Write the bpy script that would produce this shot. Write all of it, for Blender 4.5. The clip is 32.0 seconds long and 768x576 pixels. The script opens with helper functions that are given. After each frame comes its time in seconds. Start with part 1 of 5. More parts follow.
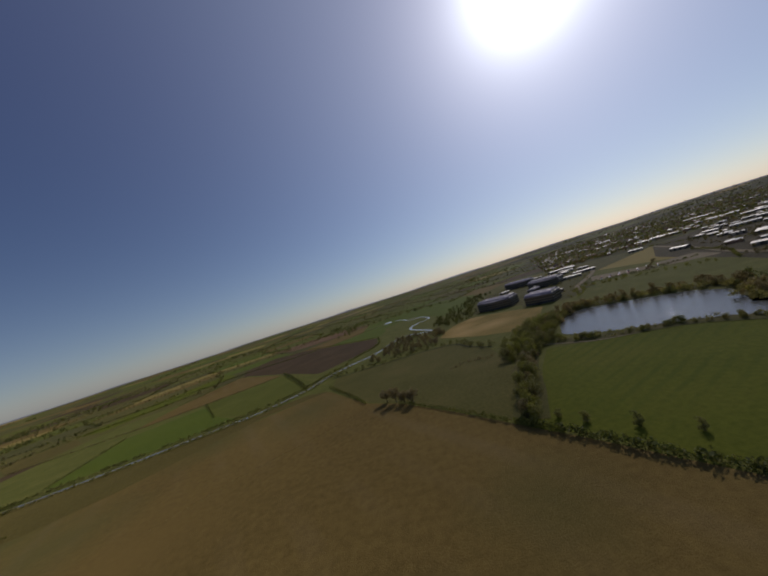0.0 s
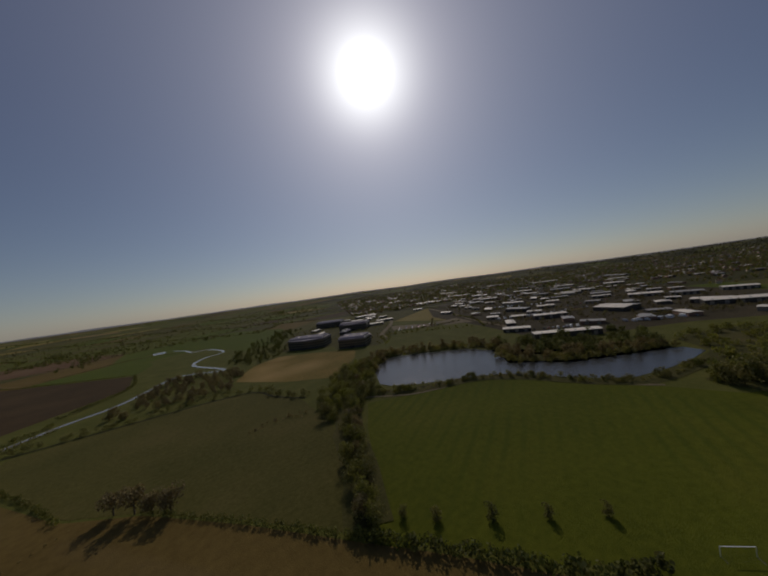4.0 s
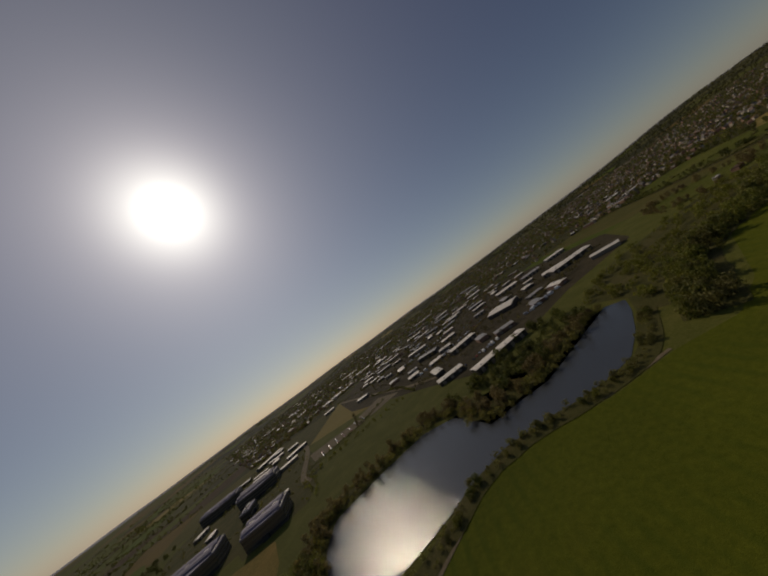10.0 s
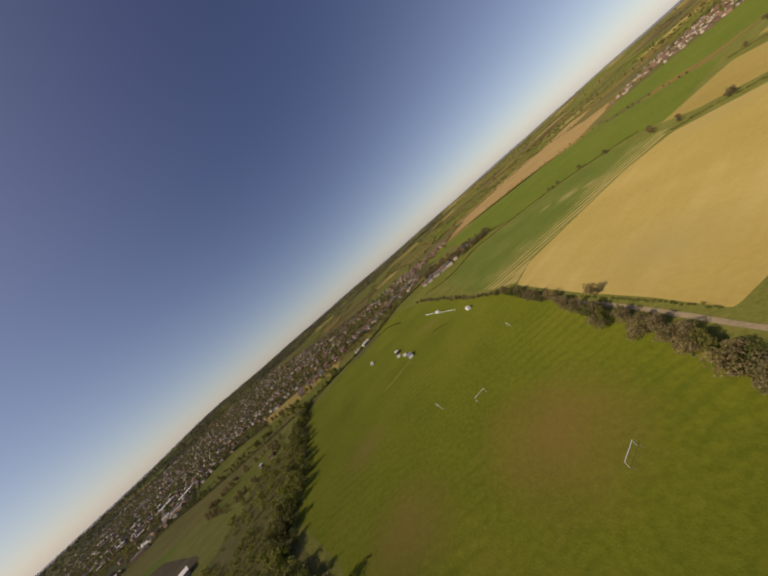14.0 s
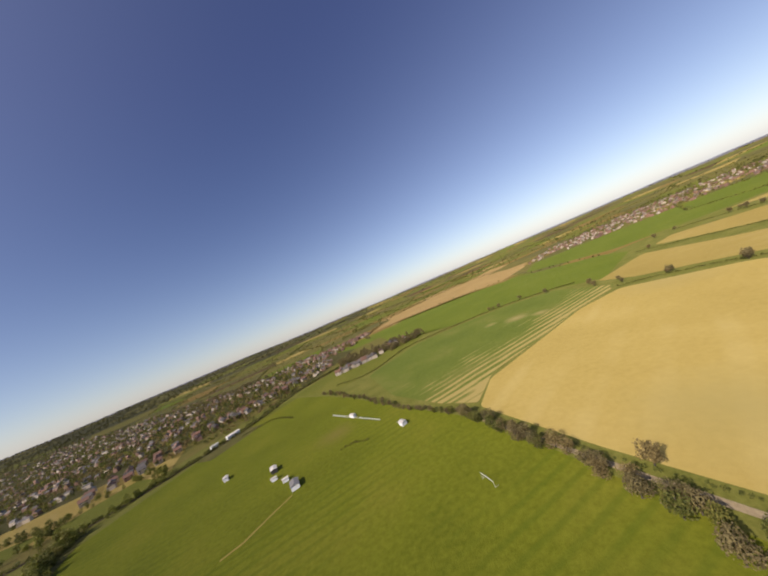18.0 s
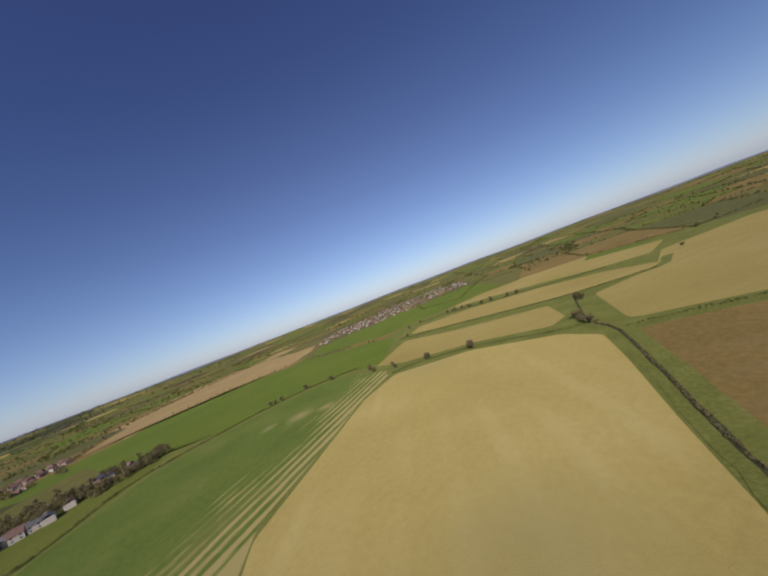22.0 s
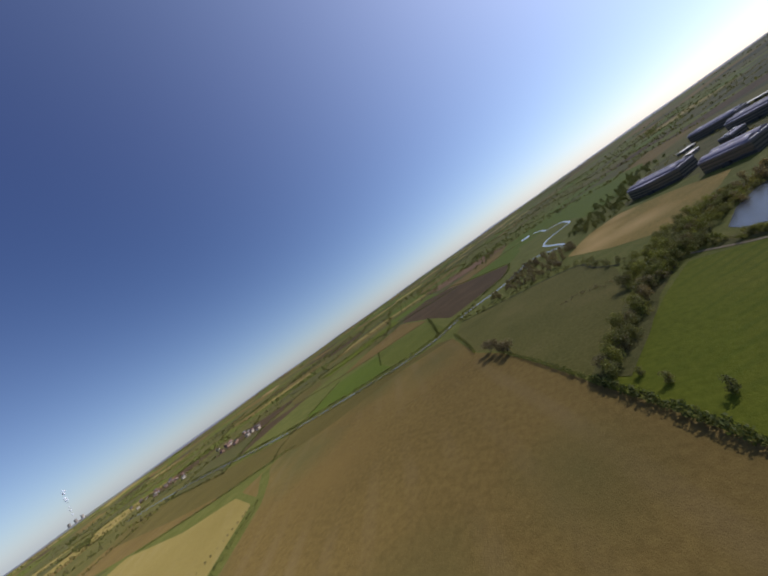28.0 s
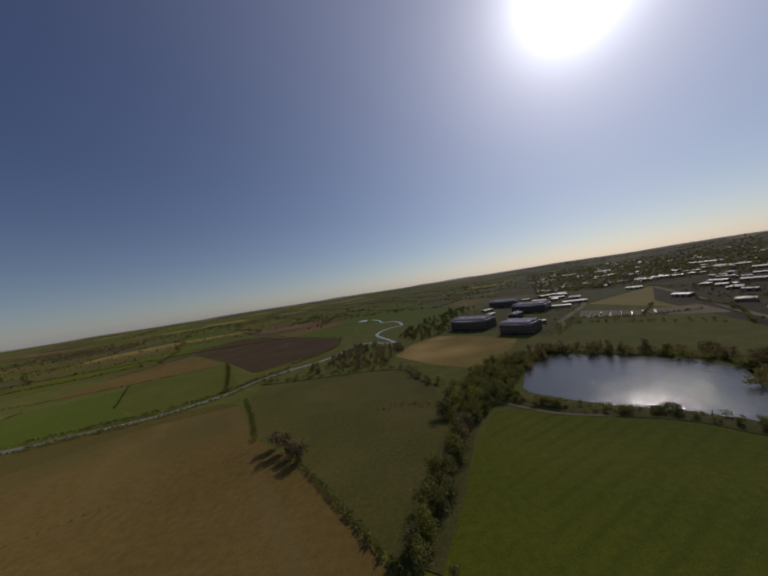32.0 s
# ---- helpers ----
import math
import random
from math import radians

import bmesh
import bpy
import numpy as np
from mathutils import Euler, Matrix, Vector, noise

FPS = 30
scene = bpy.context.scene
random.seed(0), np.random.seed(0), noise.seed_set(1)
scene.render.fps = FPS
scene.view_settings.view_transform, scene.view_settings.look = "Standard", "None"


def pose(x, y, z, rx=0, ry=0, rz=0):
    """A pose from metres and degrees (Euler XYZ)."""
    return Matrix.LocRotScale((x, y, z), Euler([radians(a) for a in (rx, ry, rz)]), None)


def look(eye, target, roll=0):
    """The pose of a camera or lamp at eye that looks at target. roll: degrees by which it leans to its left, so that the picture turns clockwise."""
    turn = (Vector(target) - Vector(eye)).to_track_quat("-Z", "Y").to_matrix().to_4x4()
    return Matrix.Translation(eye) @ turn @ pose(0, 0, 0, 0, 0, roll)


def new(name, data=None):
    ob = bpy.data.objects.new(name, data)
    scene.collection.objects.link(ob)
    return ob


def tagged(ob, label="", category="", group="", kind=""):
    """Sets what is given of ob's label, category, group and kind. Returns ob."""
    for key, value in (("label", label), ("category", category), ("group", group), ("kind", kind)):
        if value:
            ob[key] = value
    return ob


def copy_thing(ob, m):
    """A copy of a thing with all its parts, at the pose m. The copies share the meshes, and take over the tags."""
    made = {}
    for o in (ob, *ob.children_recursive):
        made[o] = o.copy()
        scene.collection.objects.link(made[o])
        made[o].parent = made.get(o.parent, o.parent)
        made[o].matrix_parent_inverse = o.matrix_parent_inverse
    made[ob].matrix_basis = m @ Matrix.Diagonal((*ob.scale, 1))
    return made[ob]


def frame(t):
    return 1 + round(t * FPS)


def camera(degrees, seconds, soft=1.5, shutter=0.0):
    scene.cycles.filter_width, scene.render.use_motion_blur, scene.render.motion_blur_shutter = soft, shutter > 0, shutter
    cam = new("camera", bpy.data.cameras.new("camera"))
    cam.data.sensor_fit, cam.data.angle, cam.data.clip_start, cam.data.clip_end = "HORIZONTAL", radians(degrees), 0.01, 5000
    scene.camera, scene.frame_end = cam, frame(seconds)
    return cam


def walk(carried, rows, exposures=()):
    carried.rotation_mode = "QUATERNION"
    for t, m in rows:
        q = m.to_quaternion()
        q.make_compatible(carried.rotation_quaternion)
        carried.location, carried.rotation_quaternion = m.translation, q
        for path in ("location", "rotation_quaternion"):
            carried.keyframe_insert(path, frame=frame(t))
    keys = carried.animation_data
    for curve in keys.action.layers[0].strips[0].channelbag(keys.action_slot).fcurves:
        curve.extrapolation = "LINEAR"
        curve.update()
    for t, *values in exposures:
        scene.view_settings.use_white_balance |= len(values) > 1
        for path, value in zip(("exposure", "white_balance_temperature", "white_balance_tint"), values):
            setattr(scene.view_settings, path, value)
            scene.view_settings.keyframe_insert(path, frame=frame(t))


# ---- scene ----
EXPOSURES = [(0.0, -0.85, 6450, 15), (1.0, -0.9, 6550, 15), (2.0, -1.2, 6700, 15), (3.0, -1.5, 6850, 14), (3.5, -1.5, 6900, 14), (8.0, -1.5, 7500, 12), (11.0, -1.45, 7700, 14), (12.5, -1.1, 7700, 17),
             (14.0, -0.25, 7400, 20), (17.0, 0.25, 7000, 20), (20.0, -0.2, 6200, 20), (22.0, -0.35, 5750, 20), (24.5, -0.35, 5450, 20), (27.0, 0.05, 5700, 17), (28.0, -0.1, 5900, 15), (29.0, -0.1, 6300, 15),
             (30.0, -0.5, 6400, 15), (32.0, -1.0, 6600, 15)]
# <path>
cam = camera(106.07, 32.0, soft=2.1)
walk(cam, [
    (0.0, pose(-4.63, 47.93, 73.47, 92.06, 18.03, 2.50)),
    (0.5, pose(-4.92, 54.28, 73.27, 91.40, 11.60, 7.18)),
    (1.0, pose(-5.19, 60.62, 73.18, 97.27, 20.15, 7.08)),
    (1.5, pose(-5.44, 67.05, 73.38, 102.11, 28.54, 3.14)),
    (2.0, pose(-5.63, 73.68, 73.68, 97.32, 24.88, -9.62)),
    (2.5, pose(-5.69, 80.47, 73.86, 96.93, 28.08, -17.63)),
    (3.0, pose(-5.65, 87.46, 73.96, 94.52, 19.99, -23.31)),
    (3.5, pose(-5.55, 94.58, 73.91, 91.57, 13.20, -31.61)),
    (4.0, pose(-4.18, 100.07, 74.66, 89.98, 7.92, -35.22)),
    (4.5, pose(-2.53, 105.12, 75.64, 89.87, 6.16, -34.17)),
    (5.0, pose(-0.51, 110.06, 76.59, 90.24, 6.74, -31.56)),
    (5.5, pose(1.92, 115.22, 77.28, 90.10, 8.45, -30.54)),
    (6.0, pose(6.04, 121.03, 77.02, 89.63, 6.56, -31.88)),
    (6.5, pose(10.24, 126.83, 76.81, 88.61, 12.20, -32.14)),
    (7.0, pose(14.58, 132.51, 76.74, 89.79, 18.95, -29.66)),
    (7.5, pose(19.03, 137.92, 77.08, 86.95, 22.42, -38.75)),
    (8.0, pose(23.58, 143.08, 77.76, 91.12, 16.61, -45.78)),
    (8.5, pose(28.35, 148.01, 78.72, 91.97, 11.49, -48.00)),
    (9.0, pose(33.47, 152.67, 79.86, 95.34, 15.27, -49.25)),
    (9.5, pose(39.06, 157.04, 81.15, 96.79, 25.51, -48.57)),
    (10.0, pose(44.90, 160.99, 82.57, 97.91, 36.08, -58.53)),
    (10.5, pose(51.04, 164.44, 83.98, 100.25, 45.79, -65.19)),
    (11.0, pose(57.44, 167.04, 85.24, 95.67, 37.66, -79.76)),
    (11.5, pose(63.79, 168.52, 85.97, 95.94, 39.23, -90.29)),
    (12.0, pose(70.00, 168.67, 86.49, 93.97, 37.71, -101.21)),
    (12.5, pose(76.00, 167.34, 86.88, 96.21, 41.59, -111.20)),
    (13.0, pose(81.60, 164.56, 87.36, 92.23, 41.67, -121.76)),
    (13.5, pose(86.64, 160.52, 88.45, 85.91, 40.49, -139.10)),
    (14.0, pose(91.12, 155.96, 89.34, 84.66, 41.57, -152.88)),
    (14.5, pose(95.49, 151.38, 90.10, 84.90, 24.94, -159.35)),
    (15.0, pose(105.73, 141.11, 88.70, 84.86, 18.00, -165.76)),
    (15.5, pose(117.83, 129.18, 86.66, 85.54, 13.05, -166.74)),
    (16.0, pose(129.57, 117.04, 84.52, 86.63, 10.61, -165.33)),
    (16.5, pose(138.77, 106.15, 82.82, 87.81, 11.18, -164.54)),
    (17.0, pose(139.24, 99.26, 82.45, 88.55, 16.67, -167.14)),
    (17.5, pose(139.61, 92.23, 82.15, 90.07, 15.67, -165.59)),
    (18.0, pose(139.76, 85.03, 81.94, 92.09, 23.45, -171.46)),
    (18.5, pose(139.51, 77.67, 82.09, 94.52, 33.54, -176.02)),
    (19.0, pose(138.70, 70.37, 82.40, 91.72, 28.76, -188.17)),
    (19.5, pose(137.16, 63.31, 82.61, 91.68, 30.61, -192.00)),
    (20.0, pose(134.96, 56.54, 82.47, 89.47, 21.30, -198.77)),
    (20.5, pose(132.11, 50.15, 81.61, 88.96, 20.54, -204.33)),
    (21.0, pose(128.72, 43.99, 80.72, 88.33, 20.49, -204.03)),
    (21.5, pose(124.73, 37.90, 80.35, 89.90, 19.54, -206.61)),
    (22.0, pose(120.22, 31.85, 80.28, 91.26, 21.11, -214.16)),
    (22.5, pose(115.41, 26.50, 80.13, 94.15, 26.86, -217.36)),
    (23.0, pose(110.31, 21.78, 80.11, 94.10, 25.47, -223.86)),
    (23.5, pose(104.78, 17.86, 80.39, 99.13, 37.28, -226.87)),
    (24.0, pose(98.90, 14.64, 80.88, 98.98, 36.61, -234.21)),
    (24.5, pose(92.94, 11.63, 81.28, 94.50, 37.31, -247.06)),
    (25.0, pose(88.10, 15.60, 81.42, 92.25, 39.49, -259.23)),
    (25.5, pose(83.57, 21.50, 81.50, 90.43, 43.78, -273.82)),
    (26.0, pose(79.08, 28.14, 81.50, 89.46, 46.84, -288.24)),
    (26.5, pose(74.37, 34.29, 81.39, 89.75, 45.32, -299.89)),
    (27.0, pose(68.80, 39.40, 80.77, 90.53, 40.83, -308.79)),
    (27.5, pose(63.56, 44.70, 80.35, 91.89, 35.47, -318.68)),
    (28.0, pose(59.12, 50.37, 79.93, 92.72, 35.26, -324.56)),
    (28.5, pose(55.57, 56.41, 79.50, 85.36, 13.95, -337.80)),
    (29.0, pose(52.41, 62.57, 78.86, 87.25, 15.04, -339.93)),
    (29.5, pose(49.45, 68.83, 78.22, 93.53, 19.04, -335.89)),
    (30.0, pose(46.87, 75.18, 77.62, 95.58, 28.29, -342.80)),
    (30.5, pose(44.96, 81.70, 77.25, 93.70, 30.97, -352.46)),
    (31.0, pose(43.71, 88.46, 77.22, 89.73, 17.11, -364.69)),
    (31.5, pose(42.94, 95.44, 77.54, 91.40, 12.58, -362.30)),
    (32.0, pose(42.37, 102.50, 78.00, 90.31, 8.97, -358.23)),
], EXPOSURES)
# </path>

# ---------------------------------------------------------------- light
SUN_AZ, SUN_EL = radians(37.4), radians(36.6)      # clockwise from +y, and above the horizon
SUN_DIR = Vector((math.sin(SUN_AZ) * math.cos(SUN_EL), math.cos(SUN_AZ) * math.cos(SUN_EL), math.sin(SUN_EL)))
world = bpy.data.worlds.new("sky")
scene.world = world
world.use_nodes = True
wn, wl = world.node_tree.nodes, world.node_tree.links
sky = wn.new("ShaderNodeTexSky")
sky.sky_type, sky.sun_disc = "NISHITA", False
sky.sun_elevation, sky.sun_rotation = SUN_EL, SUN_AZ
sky.altitude, sky.air_density, sky.dust_density, sky.ozone_density = 50.0, 1.0, 0.6, 5.0
wn["Background"].inputs["Strength"].default_value = 0.09
# the glare of the air round the sun
way = wn.new("ShaderNodeTexCoord").outputs["Generated"]
dot = wn.new("ShaderNodeVectorMath")
dot.operation = "DOT_PRODUCT"
dot.inputs[1].default_value = SUN_DIR
wl.new(way, dot.inputs[0])
# the deep violet-blue of a dry spring sky overhead
split = wn.new("ShaderNodeSeparateXYZ")
wl.new(way, split.inputs[0])
high = wn.new("ShaderNodeMapRange")
high.inputs["From Min"].default_value, high.inputs["From Max"].default_value = 0.05, 0.7
wl.new(split.outputs[2], high.inputs["Value"])
violet = wn.new("ShaderNodeMix")
violet.data_type, violet.blend_type = "RGBA", "MULTIPLY"
wl.new(high.outputs[0], violet.inputs[0])
wl.new(sky.outputs["Color"], violet.inputs[6])
violet.inputs[7].default_value = (0.98, 0.85, 1.02, 1)
total = violet.outputs[2]
for power, gain in ((2, 2.1), (7, 2.7), (40, 5.5), (160, 24.0), (1200, 60.0)):
    lobe = wn.new("ShaderNodeMath")
    lobe.operation = "POWER"
    lobe.use_clamp = True
    wl.new(dot.outputs["Value"], lobe.inputs[0])
    lobe.inputs[1].default_value = power
    add = wn.new("ShaderNodeMix")
    add.data_type, add.blend_type = "RGBA", "ADD"
    wl.new(lobe.outputs[0], add.inputs[0])
    wl.new(total, add.inputs[6])
    add.inputs[7].default_value = (gain * 0.88, gain * 0.98, gain * 0.97, 1)
    total = add.outputs[2]
# pale haze low over the land
low = wn.new("ShaderNodeMath")
low.operation, low.use_clamp = "SUBTRACT", True
low.inputs[0].default_value = 1.0
wl.new(split.outputs[2], low.inputs[1])
fall = wn.new("ShaderNodeMath")
fall.operation = "POWER"
fall.inputs[1].default_value = 6.5
wl.new(low.outputs[0], fall.inputs[0])
haze = wn.new("ShaderNodeMix")
haze.data_type, haze.blend_type = "RGBA", "ADD"
wl.new(fall.outputs[0], haze.inputs[0])
wl.new(total, haze.inputs[6])
haze.inputs[7].default_value = (1.85, 1.88, 2.0, 1)
wl.new(haze.outputs[2], wn["Background"].inputs["Color"])
lamp = bpy.data.lights.new("sun", "SUN")
lamp.energy, lamp.angle, lamp.color = 4.3, radians(0.53), (1.0, 0.93, 0.82)
sun = new("sun", lamp)
sun.matrix_world = look(SUN_DIR * 1000, (0, 0, 0))


# ---------------------------------------------------------------- materials
def node_material(name, rough=0.9):
    m = bpy.data.materials.new(name)
    m.use_nodes = True
    n, l = m.node_tree.nodes, m.node_tree.links
    b = n["Principled BSDF"]
    b.inputs["Roughness"].default_value = rough
    return m, n, l, b


def ramp(n, l, source, stops):
    r = n.new("ShaderNodeValToRGB")
    el = r.color_ramp.elements
    while len(el) < len(stops):
        el.new(0.5)
    for e, (at, c) in zip(el, stops):
        e.position, e.color = at, (*c, 1)
    l.new(source, r.inputs["Fac"])
    return r


def noise_tex(n, l, scale, detail=6.0, rough=0.6, vec=None):
    t = n.new("ShaderNodeTexNoise")
    t.inputs["Scale"].default_value, t.inputs["Detail"].default_value, t.inputs["Roughness"].default_value = scale, detail, rough
    if vec is not None:
        l.new(vec, t.inputs["Vector"])
    return t


def mixed(n, l, fac, a, b, kind="MIX"):
    m = n.new("ShaderNodeMix")
    m.data_type, m.blend_type = "RGBA", kind
    for key, v in ((0, fac), (6, a), (7, b)):
        if isinstance(v, (int, float)):
            m.inputs[key].default_value = v
        elif isinstance(v, tuple):
            m.inputs[key].default_value = (*v, 1)
        else:
            l.new(v, m.inputs[key])
    return m.outputs[2]


def soil(name, a, b, c, big=0.02, fine=0.6, stripes=None, rough=0.95, bump=0.3, worn=(), grain=0.35):
    """A field: two scales of patches, fine grain, and where there are, tramlines (spacing, angle, colour, strength)."""
    m, n, l, bs = node_material(name, rough)
    at = n.new("ShaderNodeTexCoord").outputs["Object"]
    r = ramp(n, l, noise_tex(n, l, big, 5, 0.6, at).outputs["Fac"], [(0.3, a), (0.52, b), (0.72, c)])
    col = mixed(n, l, grain, r.outputs["Color"], ramp(n, l, noise_tex(n, l, fine, 6, 0.7, at).outputs["Fac"], [(0.3, tuple(v * 0.55 for v in a)), (0.7, tuple(min(1, v * 1.35) for v in c))]).outputs["Color"])
    if stripes:
        spacing, angle, tint, strength, *edge_zone = stripes
        mp = n.new("ShaderNodeMapping")
        mp.inputs["Rotation"].default_value = (0, 0, radians(angle))
        l.new(at, mp.inputs["Vector"])
        w = n.new("ShaderNodeTexWave")
        w.wave_type, w.bands_direction, w.wave_profile = "BANDS", "X", "SIN"
        w.inputs["Scale"].default_value = 2 * math.pi / 20 / spacing
        w.inputs["Distortion"].default_value, w.inputs["Detail"].default_value, w.inputs["Detail Scale"].default_value = 0.9, 4, 0.9
        l.new(mp.outputs[0], w.inputs["Vector"])
        mask = ramp(n, l, w.outputs["Fac"], [(0.55, (0, 0, 0)), (0.95, (strength,) * 3)])
        patch = ramp(n, l, noise_tex(n, l, big * 0.9, 4, 0.6, at).outputs["Fac"], [(0.45, (0.05,) * 3), (0.6, (1,) * 3)])
        amount = mixed(n, l, 1.0, mask.outputs["Color"], patch.outputs["Color"], "MULTIPLY")
        if edge_zone:
            nx, ny, d0, d1 = edge_zone
            away = n.new("ShaderNodeVectorMath")
            away.operation = "DOT_PRODUCT"
            away.inputs[1].default_value = (nx, ny, 0)
            l.new(at, away.inputs[0])
            long_ = n.new("ShaderNodeVectorMath")
            long_.operation = "MULTIPLY"
            long_.inputs[1].default_value = (0.16, 0.014, 1.0)
            l.new(mp.outputs[0], long_.inputs[0])
            streak = noise_tex(n, l, 1.0, 4, 0.6, long_.outputs[0]).outputs["Fac"]
            blot = noise_tex(n, l, 0.02, 4, 0.6, at).outputs["Fac"]

            def plus(value, gain, rest):
                k = n.new("ShaderNodeMath")
                k.operation = "MULTIPLY_ADD"
                l.new(value, k.inputs[0])
                k.inputs[1].default_value = gain
                l.new(rest, k.inputs[2])
                return k.outputs[0]
            span = n.new("ShaderNodeMapRange")
            span.inputs["From Min"].default_value, span.inputs["From Max"].default_value = d1, d0
            span.inputs["To Min"].default_value, span.inputs["To Max"].default_value = -1.38, -0.72
            span.clamp = False
            l.new(away.outputs["Value"], span.inputs["Value"])
            bare = plus(streak, 1.6, plus(blot, 0.9, plus(w.outputs["Fac"], 0.50, span.outputs[0])))
            amount = ramp(n, l, bare, [(0.40, (0, 0, 0)), (0.66, (strength,) * 3)]).outputs["Color"]
        col = mixed(n, l, amount, col, tint)
    for x, y, r, tint in worn:
        gap = n.new("ShaderNodeVectorMath")
        gap.operation = "DISTANCE"
        gap.inputs[1].default_value = (x, y, 0)
        l.new(at, gap.inputs[0])
        edge = n.new("ShaderNodeMath")
        edge.operation = "MULTIPLY_ADD"
        edge.inputs[1].default_value, edge.inputs[2].default_value = r * 0.9, 0.0
        l.new(noise_tex(n, l, 0.06, 5, 0.65, at).outputs["Fac"], edge.inputs[0])
        far = n.new("ShaderNodeMath")
        far.operation = "ADD"
        l.new(gap.outputs["Value"], far.inputs[0])
        l.new(edge.outputs[0], far.inputs[1])
        span = n.new("ShaderNodeMapRange")
        span.inputs["From Min"].default_value, span.inputs["From Max"].default_value = r * 1.7, r * 0.5
        span.inputs["To Max"].default_value = 0.75
        l.new(far.outputs[0], span.inputs["Value"])
        col = mixed(n, l, span.outputs[0], col, tint)
    l.new(col, bs.inputs["Base Color"])
    bp = n.new("ShaderNodeBump")
    bp.inputs["Strength"].default_value, bp.inputs["Distance"].default_value = min(1.0, bump * 2), 0.5
    l.new(noise_tex(n, l, 1.5, 5, 0.7, at).outputs["Fac"], bp.inputs["Height"])
    l.new(bp.outputs[0], bs.inputs["Normal"])
    bs.inputs["Specular IOR Level"].default_value = 0.06
    bs.inputs["Diffuse Roughness"].default_value = 0.7
    return m


def leafy(name, a, b, c):
    """Foliage: colour by island and by object, a little light coming through."""
    m, n, l, bs = node_material(name, 0.75)
    geo, info = n.new("ShaderNodeNewGeometry"), n.new("ShaderNodeObjectInfo")
    r1 = ramp(n, l, geo.outputs["Random Per Island"], [(0.0, a), (0.5, b), (1.0, c)])
    r2 = ramp(n, l, info.outputs["Random"], [(0.0, (0.72, 0.78, 0.72)), (0.5, (1, 1, 1)), (1.0, (1.15, 1.1, 0.95))])
    col = mixed(n, l, 1.0, r1.outputs["Color"], r2.outputs["Color"], "MULTIPLY")
    at = n.new("ShaderNodeTexCoord").outputs["Object"]
    big = ramp(n, l, noise_tex(n, l, 0.03, 3, 0.6, at).outputs["Fac"], [(0.3, (0.75, 0.7, 0.75)), (0.7, (1.25, 1.25, 1.0))])
    col = mixed(n, l, 1.0, col, big.outputs["Color"], "MULTIPLY")
    l.new(col, bs.inputs["Base Color"])
    bs.inputs["Specular IOR Level"].default_value = 0.2
    bs.inputs["Diffuse Roughness"].default_value = 0.5
    t = n.new("ShaderNodeBsdfTranslucent")
    l.new(col, t.inputs["Color"])
    mx = n.new("ShaderNodeMixShader")
    mx.inputs[0].default_value = 0.3
    l.new(bs.outputs[0], mx.inputs[1])
    l.new(t.outputs[0], mx.inputs[2])
    l.new(mx.outputs[0], n["Material Output"].inputs["Surface"])
    return m


def plain(name, a, b, scale=0.5, rough=0.7, metal=0.0, random_tint=0.0, bump=0.0):
    m, n, l, bs = node_material(name, rough)
    at = n.new("ShaderNodeTexCoord").outputs["Object"]
    col = ramp(n, l, noise_tex(n, l, scale, 6, 0.65, at).outputs["Fac"], [(0.3, a), (0.7, b)]).outputs["Color"]
    if random_tint:
        geo, info = n.new("ShaderNodeNewGeometry"), n.new("ShaderNodeObjectInfo")
        lo, hi = 1 - random_tint, 1 + random_tint
        t1 = ramp(n, l, info.outputs["Random"], [(0, (lo, lo, lo * 0.95)), (1, (hi, hi * 0.97, hi * 0.93))]).outputs["Color"]
        t2 = ramp(n, l, geo.outputs["Random Per Island"], [(0, (lo, lo, lo * 1.05)), (1, (hi, hi * 0.98, hi * 0.95))]).outputs["Color"]
        col = mixed(n, l, 1.0, mixed(n, l, 1.0, col, t1, "MULTIPLY"), t2, "MULTIPLY")
    l.new(col, bs.inputs["Base Color"])
    bs.inputs["Metallic"].default_value = metal
    if bump:
        bp = n.new("ShaderNodeBump")
        bp.inputs["Strength"].default_value, bp.inputs["Distance"].default_value = bump, 0.05
        l.new(noise_tex(n, l, scale * 6, 5, 0.7, at).outputs["Fac"], bp.inputs["Height"])
        l.new(bp.outputs[0], bs.inputs["Normal"])
    return m


def water(name, tone, ripple=0.8, rough=0.09):
    m, n, l, bs = node_material(name, rough)
    bs.inputs["Base Color"].default_value = (*tone, 1)
    bs.inputs["IOR"].default_value = 1.33
    at = n.new("ShaderNodeTexCoord").outputs["Object"]
    bp = n.new("ShaderNodeBump")
    bp.inputs["Strength"].default_value, bp.inputs["Distance"].default_value = ripple, 0.12
    l.new(noise_tex(n, l, 1.6, 4, 0.65, at).outputs["Fac"], bp.inputs["Height"])
    l.new(bp.outputs[0], bs.inputs["Normal"])
    return m


